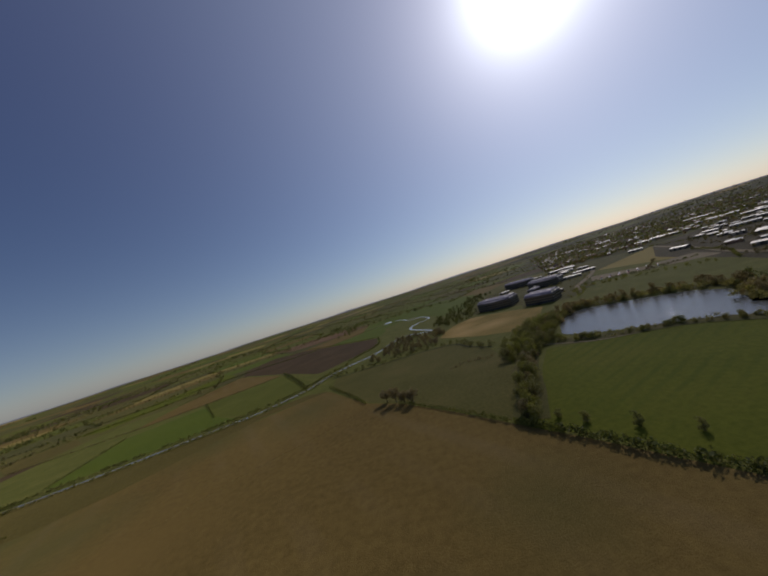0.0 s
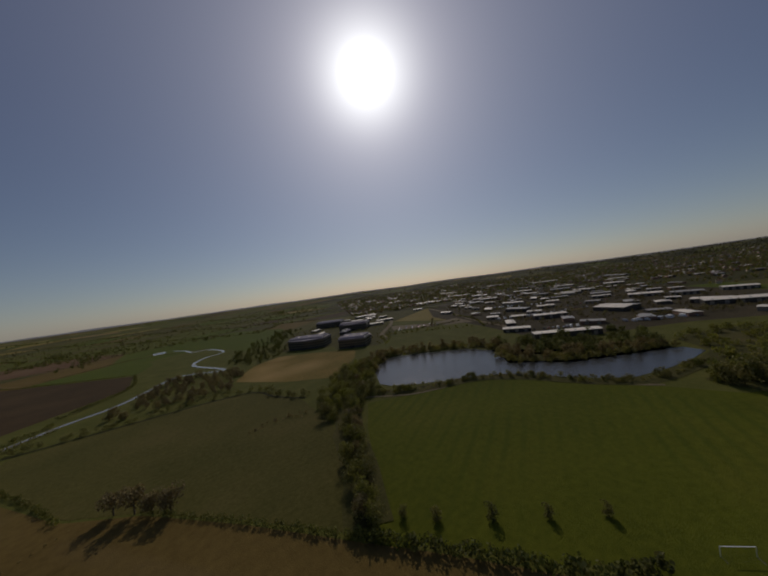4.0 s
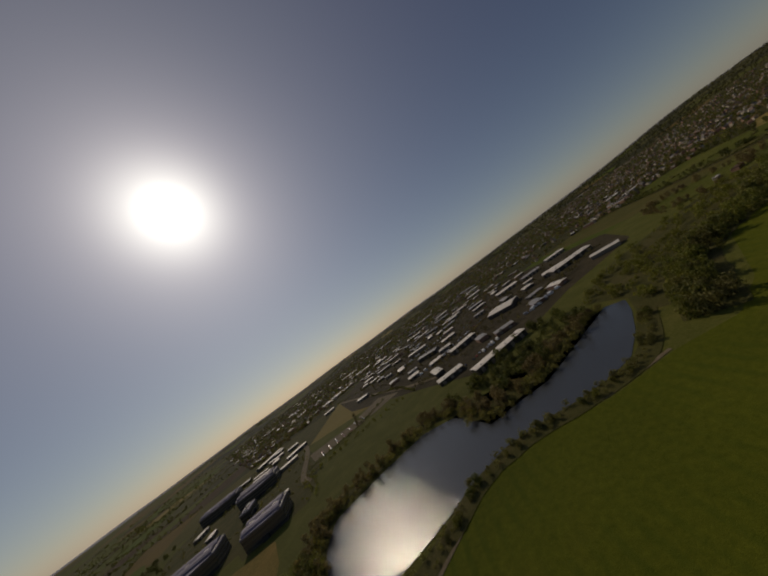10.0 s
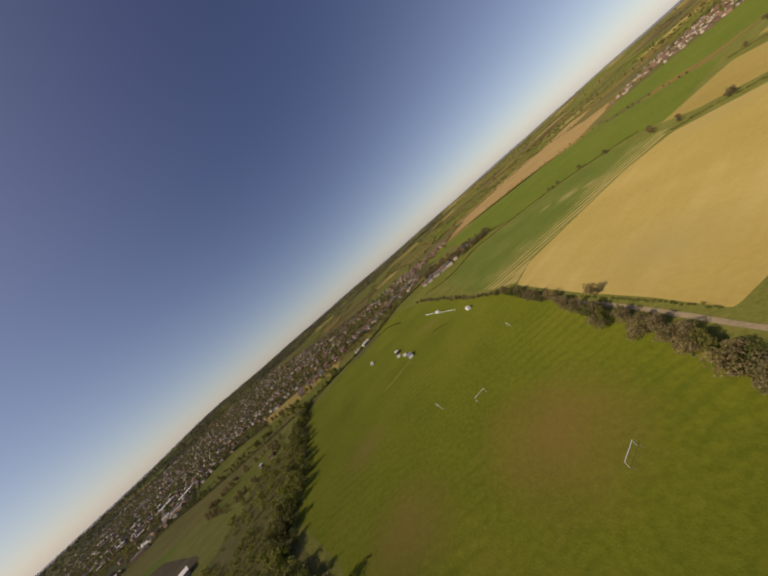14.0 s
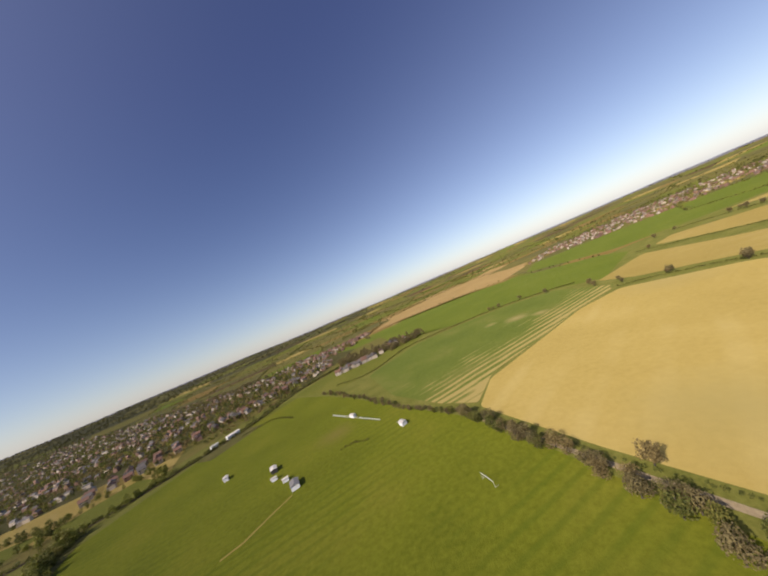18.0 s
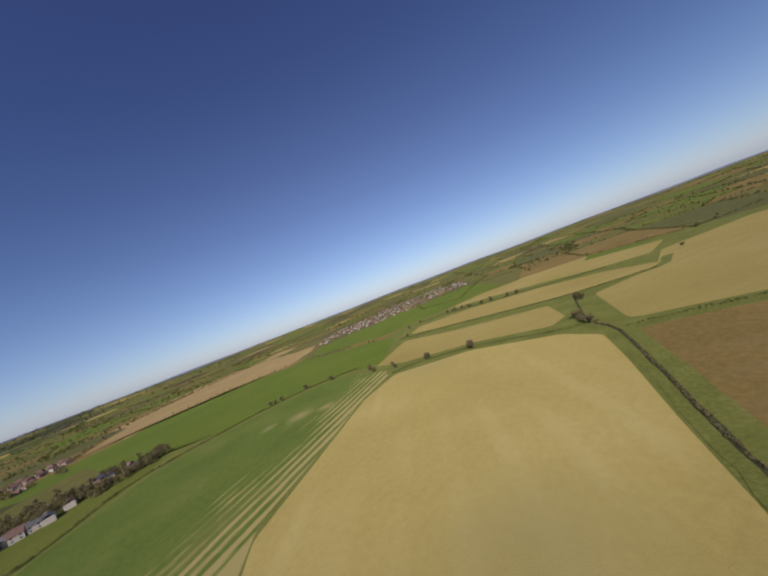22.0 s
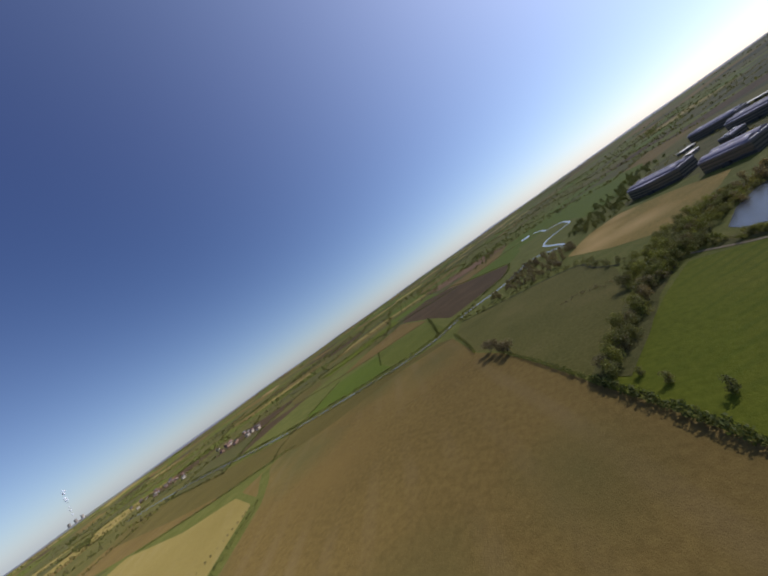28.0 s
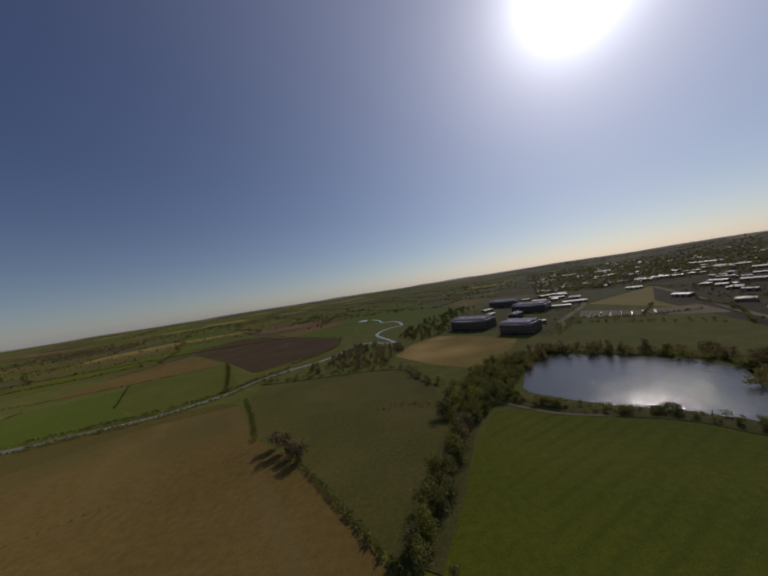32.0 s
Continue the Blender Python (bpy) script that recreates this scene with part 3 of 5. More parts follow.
polygon("lake", [(116, 294), (131, 323), (150, 344), (172, 354), (203, 330), (232, 302), (236, 275), (222, 256), (207, 239), (219, 220), (228, 202), (248, 187), (270, 172), (297, 153), (292, 140), (268, 143), (240, 150), (215, 160), (199, 180), (189, 205), (182, 229), (166, 243), (148, 255), (132, 268), (118, 284)], 0.14, LAKE, "long grey-blue lake ringed with trees", category="lake")
polygon("pond", [(-62, 880), (-40, 884), (-44, 930), (-66, 920)], 0.10, RIVER, "small silver pond in the pasture", category="pond")
river_line = [(-1101, 176), (-798, 245), (-458, 277), (-367, 290), (-281, 313), (-223, 332), (-179, 346), (-137, 380), (-121, 412), (-95, 444), (-58, 474), (-17, 548), (32, 518), (2, 612), (16, 668), (48, 698), (46, 740), (32, 785), (4, 800), (-6, 850), (-30, 905)]
band("river", river_line, 5.0, 0.16, RIVER, "narrow silver river winding through meadows", category="river")
brook_line = [(-252, -137), (-191, -109), (-135, -80), (-109, -54), (-49, -21), (-12, -2), (12, 11), (36, 24), (58, 42)]
band("brook_verge", brook_line, 12.0, 0.11, VERGE, "rough green verge along the brook", category="verge", wobble=0.06)
band("field_margin", [(x - 3, y + 6) for x, y in brook_line[3:]], 6.0, 0.135, VERGE, "wide grassy margin beside the brook", category="verge", wobble=0.1)
band("brook", brook_line, 2.4, 0.16, WOODFLOOR, "dark brook in a ditch between two fields", category="brook")
band("grass_strip", [(-117, -48), (-155, 20), (-195, 72), (-250, 152), (-320, 200)], 11.0, 0.13, VERGE, "grass strip between two stubble fields", category="verge", wobble=0.1)
band("hedge_verge", [(-31, -240), (-62, -222), (-98, -166), (-120, -100), (-133, -76)], 11.0, 0.12, VERGE, "grass verge along a field hedge", category="verge", wobble=0.1)
band("hedge_verge", [(-150, -375), (-184, -300), (-218, -205), (-245, -140), (-300, -70), (-363, -68)], 10.0, 0.12, VERGE, "grass verge along a field hedge", category="verge", wobble=0.1)
band("meadow_ditch", [(-107, 396), (-54, 392), (-2, 388), (38, 378), (50, 344), (65, 320)], 2.6, 0.16, WOODFLOOR, "dark winding ditch across the meadow", category="ditch", wobble=0.3)
band("farm_track", [(140, -76), (106, -19), (86, 13), (68, 46), (56, 66), (48, 84)], 2.6, 0.15, TRACK, "pale gravel farm track beside the tree row", category="track", wobble=0.12)
band("lake_path", [(94, 280), (116, 257), (137, 247), (168, 233), (182, 208), (192, 176), (208, 146)], 2.0, 0.16, TRACK, "pale path between lake trees and grass", category="path", wobble=0.1)
band("field_path", [(256, -68), (264, -54), (270, -42), (278, -35)], 1.3, 0.12, OLIVE_TAN, "narrow worn path across the grass", category="path", wobble=0.2)
band("estate_road", [(241, 463), (262, 500), (330, 570), (382, 640), (431, 743)], 8.0, 0.14, TRACK, "pale estate road", category="road", wobble=0.04)
band("estate_road", [(352, 330), (388, 404), (431, 473), (482, 560), (560, 700)], 7.0, 0.14, TRACK, "pale estate road", category="road", wobble=0.04)
rail_line = [(180, -470), (267, -412), (344, -409), (398, -342), (412, -272), (440, -206), (520, -110), (710, -6), (900, 30)]
band("railway", rail_line, 8.0, 0.14, YARD, "dark railway line below the town", category="railway", wobble=0.04)
band("tree_belt_floor", [(36, 184), (48, 208), (62, 244), (82, 282), (100, 320), (118, 350)], 16.0, 0.10, ROUGH, "dark leaf-strewn ground under trees", category="ground", wobble=0.06)
band("tree_belt_floor", [(130, 338), (172, 366), (210, 342), (246, 306), (248, 272), (226, 244), (240, 212), (262, 196), (302, 168)], 20.0, 0.10, ROUGH, "dark leaf-strewn ground under trees", category="ground", wobble=0.06)
band("tree_belt_floor", [(106, 276), (125, 260), (144, 249), (165, 238), (182, 216), (193, 186), (212, 154), (260, 138)], 11.0, 0.10, ROUGH, "dark leaf-strewn ground under trees", category="ground", wobble=0.06)
band("tree_belt_floor", [(222, 122), (306, 90), (346, 40), (402, -14), (454, -64), (492, -114)], 24.0, 0.10, ROUGH, "dark leaf-strewn ground under trees", category="ground", wobble=0.06)

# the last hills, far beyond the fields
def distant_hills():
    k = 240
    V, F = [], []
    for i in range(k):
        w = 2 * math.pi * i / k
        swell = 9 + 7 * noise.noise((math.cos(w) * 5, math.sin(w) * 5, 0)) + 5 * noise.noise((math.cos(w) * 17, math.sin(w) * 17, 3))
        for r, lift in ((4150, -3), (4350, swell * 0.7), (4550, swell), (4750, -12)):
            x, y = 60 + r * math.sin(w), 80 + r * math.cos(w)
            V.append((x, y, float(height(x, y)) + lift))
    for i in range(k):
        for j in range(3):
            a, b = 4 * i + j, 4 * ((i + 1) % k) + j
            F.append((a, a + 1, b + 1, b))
    tagged(mesh_object("distant_hills", V, F, HILLS), "hills along the horizon with grey-lilac haze in their colour", "hills", "", "structure")


# the haze of distance is put into the hills' base colour as pale grey-lilac
HILLS = plain("haze_tinted_hills", (0.15, 0.15, 0.165), (0.20, 0.20, 0.215), 0.002, 1.0)
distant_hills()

# ---------------------------------------------------------------- trees
def tree_shape(seed, tall, wide, quads, leaf, trunk=True, limbs=5, base=0.28):
    """Trunk and limbs as tapered tubes, and a crown of small leaf clumps in uneven lobes."""
    rng = np.random.default_rng(seed)
    tv, tf = [], []

    def tube(a, b, ra, rb, k=6):
        a, b = np.array(a, float), np.array(b, float)
        d = (b - a) / np.linalg.norm(b - a)
        s = np.cross(d, [0.3, 0.9, 0.1])
        s /= np.linalg.norm(s)
        t = np.cross(d, s)
        o = len(tv)
        for p, r in ((a, ra), (b, rb)):
            for i in range(k):
                w = 2 * math.pi * i / k
                tv.append(p + r * (math.cos(w) * s + math.sin(w) * t))
        for i in range(k):
            tf.append((o + i, o + (i + 1) % k, o + k + (i + 1) % k, o + k + i))
    lobes = []
    for i in range(limbs):
        w = 2 * math.pi * (i + rng.uniform(-0.3, 0.3)) / limbs
        h = tall * rng.uniform(base, 0.78)
        r = wide * 0.5 * rng.uniform(0.35, 0.65)
        lobes.append((np.array([r * math.cos(w), r * math.sin(w), h]), wide * rng.uniform(0.24, 0.36)))
    lobes.append((np.array([0, 0, tall * 0.72]), wide * 0.36))
    lobes.append((np.array([0, 0, tall * 0.5]), wide * 0.42))
    if trunk:
        tube((0, 0, -0.2), (0.1, 0, tall * 0.35), tall * 0.028, tall * 0.02)
        tube((0.1, 0, tall * 0.35), (0, 0.1, tall * 0.75), tall * 0.02, tall * 0.008, 5)
        for c, _ in lobes[:-1]:
            tube((0.05, 0.02, tall * rng.uniform(0.25, 0.4)), c, tall * 0.012, tall * 0.004, 4)
    cv, cf = [], []
    for i in range(quads):
        c, r = lobes[rng.integers(len(lobes))]
        d = rng.standard_normal(3)
        d /= np.linalg.norm(d)
        p = c + d * r * rng.uniform(0.6, 1.05) * np.array([1, 1, 0.85])
        p[2] = max(p[2], tall * 0.08)
        u = rng.standard_normal(3)
        u = u - d * (u @ d) * 0.6
        u /= np.linalg.norm(u)
        v = np.cross(d + rng.standard_normal(3) * 0.5, u)
        v /= np.linalg.norm(v) + 1e-9
        s = leaf * rng.uniform(0.6, 1.3)
        o = len(cv)
        cv += [p - u * s, p + v * s * 0.7 + d * s * 0.25, p + u * s, p - v * s * 0.7 - d * s * 0.1]
        cf.append((o, o + 1, o + 2, o + 3))
    return np.array(tv) if tv else np.zeros((0, 3)), tf, np.array(cv), cf


def make_tree(name, seed, tall, wide, leafmat, label, quads=800, leaf=0.42, base=0.28):
    tv, tf, cv, cf = tree_shape(seed, tall, wide, quads, leaf, True, 5 if base > 0.2 else 8, base)
    root = tagged(new(name), label, "tree")
    mesh_object("trunk", tv, tf, BARK, root)
    mesh_object("crown", cv, cf, leafmat, root)
    return root


def joined(name, shapes, places, material, label, category, kind="stuff"):
    """Many plants as one object: places are x, y, size, turn and which shape."""
    V, Fa, off = [], [], 0
    for x, y, s, w, k in places:
        tv, tf, cv, cf = shapes[int(k) % len(shapes)]
        c, n = math.cos(w) * s, math.sin(w) * s
        allv = np.concatenate([tv, cv]) if len(tv) else cv
        V.append(np.stack([x + allv[:, 0] * c - allv[:, 1] * n, y + allv[:, 0] * n + allv[:, 1] * c, float(height(x, y)) + allv[:, 2] * s], 1))
        Fa.append(np.array([*tf, *[tuple(i + len(tv) for i in f) for f in cf]]) + off)
        off += len(allv)
    if not V:
        return None
    V, Fa = np.concatenate(V), np.concatenate(Fa)
    me = bpy.data.meshes.new(name)
    me.vertices.add(len(V))
    me.vertices.foreach_set("co", V.astype(np.float32).ravel())
    me.loops.add(len(Fa) * 4)
    me.loops.foreach_set("vertex_index", Fa.astype(np.int32).ravel())
    me.polygons.add(len(Fa))
    me.polygons.foreach_set("loop_start", np.arange(0, len(Fa) * 4, 4, dtype=np.int32))
    me.update(calc_edges=True)
    me.materials.append(material)
    return tagged(new(name, me), label, category, "", kind)


SHRUBS = [tree_shape(40 + i, 3.0, 4.0, 48, 0.48, False, 3) for i in range(5)]
MASS = [tree_shape(80 + i, 8.0, 7.0, 42, 1.05, False, 4) for i in range(5)]
SHRUBS_FAR = [tree_shape(45 + i, 3.2, 4.4, 14, 0.9, False, 3, 0.15) for i in range(5)]
SPARSE = [tree_shape(90 + i, 8.0, 7.5, 20, 1.5, False, 4, 0.15) for i in range(5)]


def along(pts, step, spread, lo, hi, seed, chance=1.0):
    rng = np.random.default_rng(seed)
    out = []
    for p in curve_points(pts, step):
        if rng.random() < chance:
            q = p + rng.normal(0, spread, 2)
            out.append((q[0], q[1], rng.uniform(lo, hi), rng.uniform(0, 6.28), rng.integers(99)))
    return out


def within(x, y, pts):
    c = False
    for i in range(len(pts)):
        (ax, ay), (bx, by) = pts[i - 1], pts[i]
        if (ay > y) != (by > y) and x < (bx - ax) * (y - ay) / (by - ay) + ax:
            c = not c
    return c


def inside(pts, gap, lo, hi, seed):
    """Places scattered over a polygon."""
    rng = np.random.default_rng(seed)
    P = np.array(pts, float)
    x0, y0, x1, y1 = *P.min(0), *P.max(0)
    k = int((x1 - x0) * (y1 - y0) / gap ** 2)
    out = []
    for _ in range(k):
        x, y = rng.uniform(x0, x1), rng.uniform(y0, y1)
        c = within(x, y, P)
        if c:
            out.append((x, y, rng.uniform(lo, hi), rng.uniform(0, 6.28), rng.integers(99)))
    return out


# hedges along the far patchwork
rng = np.random.default_rng(11)
near_core = lambda p: (-540 < p[0] < 620 and -440 < p[1] < 420) or (-420 < p[0] < 480 and 0 < p[1] < 880) or (-380 < p[0] < 340 and -1150 < p[1] < -300)
far_hedge, farther_hedge, far_trees = [], [], []
for a, b in hedge_edges:
    m = (a + b) / 2
    d = math.hypot(m[0] - 60, m[1] - 80)
    if d > 2300 or near_core(a) or near_core(b) or town_here(*m):
        continue
    (far_hedge if d < 800 else farther_hedge).extend(along([a, b], 5 if d < 900 else 9, 0.8, 0.7, 1.3 if d < 900 else 1.9, int(d), 0.9))
    far_trees += along([a, b], 30, 2, 0.5, 1.1, int(d) + 1, 0.5)
joined("hedgerows", SHRUBS, far_hedge, LEAF, "dark hedgerows dividing the distant fields", "hedge")
joined("hedgerows", SHRUBS_FAR, farther_hedge, LEAF, "low dark hedgerows dividing the furthest fields", "hedge")
joined("hedgerow_trees", SPARSE, far_trees, BARE, "scattered budding trees along the distant hedges", "trees")

# ---------------------------------------------------------------- hedges and woods near the flight
SCRUB = [tree_shape(60 + i, 5.0, 5.5, 90, 0.5, False, 4) for i in range(5)]
WOODS = [tree_shape(70 + i, (12.0, 10.0, 13.5)[i % 3], (9.0, 10.0, 7.0)[i % 3], 230, 0.7, True, 6, 0.14) for i in range(7)]


NEAR_WOODS = [tree_shape(110 + i, (11.0, 9.5, 12.5)[i % 3], (9.0, 10.0, 7.5)[i % 3], 520, 0.4, True, 7, 0.12) for i in range(6)]


def hedge(pts, label, seed, lo=0.5, hi=0.9, step=2.2, mat=LEAF):
    return joined("hedge", SHRUBS, along(pts, step, 0.35, lo, hi, seed), mat, label, "hedge")


hedge([(-25, 253), (6, 216), (30, 184)], "clipped dark hedge between meadow and brown field", 1)
hedge([(30, 184), (47, 162), (67, 134), (80, 123)], "tall dark hedge beside the brown field", 2, 0.8, 1.3, 1.8)
hedge([(-101, 355), (-78, 318), (-53, 274)], "low dark hedge along a ditch", 3)
hedge([(-48, 264), (-81, 240), (-122, 217), (-157, 189)], "sparse low line of growth across the brown field", 4, 0.12, 0.28, 3.0, BARE)
hedge([(-300, 232), (-395, 176), (-530, 107)], "sparse dark hedge beyond the brown field", 23, 0.4, 0.8, 2.6)
hedge([(-257, 148), (-249, 128), (-235, 89), (-205, 70)], "scattered brown shrubs in the bare field", 24, 0.2, 0.6, 5.0, BARE)
hedge([(142, -84), (106, -25), (83, 9), (68, 34)], "thin dark hedge along the stubble field", 5, 0.3, 0.5)
hedge(brook_line[2:], "dark scrub lining the brook", 6, 0.25, 0.6, 2.0, BARE)
hedge([(300, -285), (250, -282), (200, -351), (118, -367), (47, -368), (-14, -346), (-40, -330)], "long dark field hedge", 7, 0.5, 0.9)
hedge([(-34, -232), (-62, -212), (-96, -164), (-116, -100), (-132, -74)], "low dark hedge between stubble fields", 8, 0.35, 0.7)
hedge([(-150, -368), (-184, -296), (-218, -202), (-245, -136), (-300, -68)], "low dark hedge between stubble fields", 9, 0.35, 0.7)
hedge([(-121, -42), (-158, 22), (-198, 74), (-252, 154)], "low dark hedge on the grass strip", 10, 0.25, 0.6, 2.6)
hedge([(-113, -52), (-150, 14), (-188, 64), (-240, 146)], "low dark second hedge on the grass strip", 11, 0.25, 0.5, 3.0)
hedge([(-248, -429), (-293, -369), (-320, -290), (-350, -210), (-380, -140)], "low dark hedge by the tree row", 12, 0.4, 0.8)
hedge([(x - 4, y + 9) for x, y in river_line[1:10]], "dark bushes along the far river bank", 13, 0.5, 1.3, 3.4)
hedge([(x + 3, y - 8) for x, y in river_line[1:10]], "brown bushes along the near river bank", 20, 0.4, 1.1, 3.4, OLIVE)
hedge([(-141, 392), (-190, 480), (-232, 548)], "dark bushes between pasture and ploughed field", 14, 0.6, 1.4, 3.0)
hedge([(-66, 640), (-62, 545), (-100, 474)], "dark hedge round the ploughed field", 15, 0.6, 1.2, 3.2)
hedge([(-770, 662), (-515, 736), (-400, 760), (-233, 768)], "dark hedge beyond the bright crop", 25, 0.6, 1.2, 3.2)
for k, line in enumerate(([(-259, 391), (-341, 494)], [(-443, 468), (-350, 498), (-232, 546)], [(-684, 593), (-542, 640), (-462, 790)], [(-415, 431), (-380, 312)], [(-612, 441), (-443, 468)], [(-455, 819), (-300, 862), (-211, 772), (-69, 645)], [(-118, 1055), (-225, 975), (-393, 1000), (-545, 1180)], [(-211, 780), (-78, 880), (-20, 830)], [(-451, 575), (-408, 713)], [(-380, 298), (-354, 244), (-324, 212)])):
    hedge(line, "dark hedge between the river fields", 140 + k, 0.3, 0.85, 2.8, BARE if k % 3 == 1 else LEAF)
hedge([(x - 6, y - 4) for x, y in rail_line[2:7]], "dark hedge behind the playing field", 16, 0.6, 1.3, 2.4)
hedge([(235, -100), (226, -103), (216, -101)], "short thin hedge on the playing field", 17, 0.3, 0.6, 1.6)
hedge([(x + 5, y + 4) for x, y in rail_line], "dark scrub along the railway", 19, 0.8, 1.5, 4.0)
hedge([(330, -215), (372, -240), (404, -222)], "low dark hedge lines beside the playing field", 18, 0.3, 0.8, 2.4)

joined("riverside_wood", WOODS, inside([(-70, 420), (-30, 402), (20, 400), (36, 432), (52, 478), (30, 505), (-20, 530), (-50, 462)], 9, 0.4, 0.8, 31), BARE, "budding riverside wood along the bend", "wood")
joined("riverside_wood", WOODS, inside([(62, 500), (98, 520), (116, 552), (90, 620), (60, 640), (40, 560)], 9, 0.4, 0.8, 30), LEAF, "dark trees between the dry grass and the river", "wood")
belt = inside([(58, 264), (62, 290), (76, 314), (102, 346), (126, 364), (150, 350), (132, 328), (114, 294), (92, 272)], 6.0, 0.5, 0.95, 32)
belt += along([(36, 184), (46, 204), (58, 232), (74, 262), (92, 284)], 2.8, 2.6, 0.6, 0.95, 32)
joined("tree_belt", NEAR_WOODS, belt[::2], OLIVE, "dense belt of budding trees between meadow and playing field", "wood")
joined("tree_belt", NEAR_WOODS, belt[1::2], FRESH, "fresh leafing trees in the dense belt", "wood")
joined("lake_trees", WOODS, along([(128, 332), (172, 366), (210, 342), (246, 306), (248, 272), (224, 246), (236, 216), (260, 196), (300, 168)], 2.6, 5.0, 0.45, 0.9, 33), BARE, "budding trees along the far lake shore", "trees")
joined("lake_trees", WOODS, inside([(250, 296), (296, 258), (340, 206), (330, 172), (300, 162), (256, 196), (238, 228), (252, 262)], 10, 0.5, 1.0, 34), LEAF, "trees between lake and warehouses", "trees")
east = along([(222, 122), (306, 90), (346, 40), (402, -14), (454, -64), (492, -114)], 1.6, 6.0, 0.5, 1.1, 35)
joined("east_wood", WOODS, east[::3], FRESH, "fresh green trees in the belt beside the playing field", "wood")
joined("east_wood", WOODS, east[1::3], OLIVE, "olive budding trees in the belt beside the playing field", "wood")
joined("east_wood", WOODS, east[2::3], LEAF, "green leafing trees in the belt beside the playing field", "wood")
joined("east_scrub", SCRUB, inside([(262, 142), (292, 138), (330, 165), (400, 125), (440, 60), (470, 0), (450, -45), (344, 46), (306, 94), (240, 116)], 9, 0.5, 1.5, 36), FRESH, "scattered bushes on rough ground", "scrub")
joined("lake_bank_scrub", SCRUB, along([(104, 276), (125, 260), (146, 249), (166, 238), (183, 218), (194, 188), (212, 156), (262, 138)], 2.2, 2.6, 0.25, 0.8, 44), OLIVE, "dense bushes along the near lake shore", "scrub")
joined("far_shore_scrub", SCRUB, along([(124, 326), (150, 350), (172, 360), (206, 336), (238, 306), (242, 274), (214, 242), (224, 222), (234, 204), (254, 190), (300, 158)], 1.6, 3.0, 0.5, 1.2, 45), OLIVE, "dense brown bushes along the far lake shore", "scrub")
joined("bank_scrub", SCRUB, along([(342, 384), (300, 430), (256, 468), (212, 424)], 3, 4, 0.4, 0.9, 37), FRESH, "bushes on the bank by the car parks", "scrub")
joined("meadow_scrub", SCRUB, along([(20, 292), (32, 296), (44, 294), (56, 288)], 2.2, 2.0, 0.25, 0.5, 38), BARE, "brown thorn scrub in the meadow", "scrub")
joined("ditch_scrub", SCRUB, along([(-107, 402), (-54, 398), (-2, 394), (40, 384), (54, 346), (68, 322)], 3.0, 3.0, 0.4, 1.0, 46), OLIVE, "olive bushes along the meadow ditch", "scrub")
joined("village_wood", WOODS, inside([(350, -420), (270, -388), (224, -376), (165, -400), (180, -440), (260, -470), (340, -480)], 9, 0.5, 1.0, 40), BARE, "brown wood round the houses by the railway", "wood")
joined("hill_wood", MASS, inside([(1049, -828), (861, -803), (709, -800), (688, -668), (725, -540), (900, -640)], 12, 0.7, 1.1, 41), BARE, "brown wood above the town", "wood")
joined("field_edge_wood", MASS, along([(330, -650), (350, -780), (300, -1060), (20, -1280), (-150, -1130)], 7, 6, 0.5, 1.0, 42), BARE, "line of budding trees behind the crop field", "wood")
joined("business_park_trees", WOODS, inside([(100, 560), (118, 552), (140, 650), (230, 800), (180, 840), (90, 680)], 13, 0.4, 0.9, 43), LEAF, "trees round the business park", "trees")

for k, g in enumerate(GREENS):
    joined("town_edge_trees", WOODS, along([*g, g[0]], 5, 5, 0.4, 0.85, 60 + k), (LEAF, BARE, FRESH)[k], "tree line round a green strip", "trees")
for k, line in enumerate(([(272, 494), (322, 452), (384, 440)], [(332, 456), (400, 520)], [(345, 360), (400, 420), (440, 500)], [(400, 330), (470, 300), (560, 260)], [(470, 470), (560, 420), (660, 380)], [(430, 200), (480, 170), (520, 110)], [(600, 560), (700, 480), (800, 420)])):
    hedge(line, "dark hedge and shrubs between estate yards", 70 + k, 0.5, 1.3, 3.2, BARE if k % 2 else LEAF)
joined("estate_trees", MASS, inside([(330, 330), (400, 200), (520, 100), (860, 300), (950, 620), (740, 740), (480, 560)], 15, 0.35, 0.85, 77), BARE, "brown trees among the industrial yards", "trees")

OFFICES = [(153, 536), (190, 463), (278, 625), (279, 749), (230, 600), (430, 820), (380, 658), (332, 630)]
park = [q for q in inside([(112, 560), (170, 500), (205, 440), (260, 480), (330, 570), (420, 700), (450, 830), (300, 830), (190, 740)], 13, 0.25, 0.55, 47) if min(math.hypot(q[0] - a, q[1] - b) for a, b in OFFICES) > 36]
joined("business_park_trees", MASS, park, OLIVE, "young trees between the office blocks", "trees")
joined("farm_trees", WOODS, along([(180, -420), (205, -405), (240, -430), (280, -450)], 6, 7, 0.4, 0.85, 91), BARE, "brown trees round a small farm", "trees")
joined("field_edge_trees", MASS, along([(242, -815), (80, -774), (-39, -716), (-100, -620), (-161, -469)], 14, 4, 0.3, 0.7, 92), LEAF, "scattered trees between crop and bare earth", "trees")

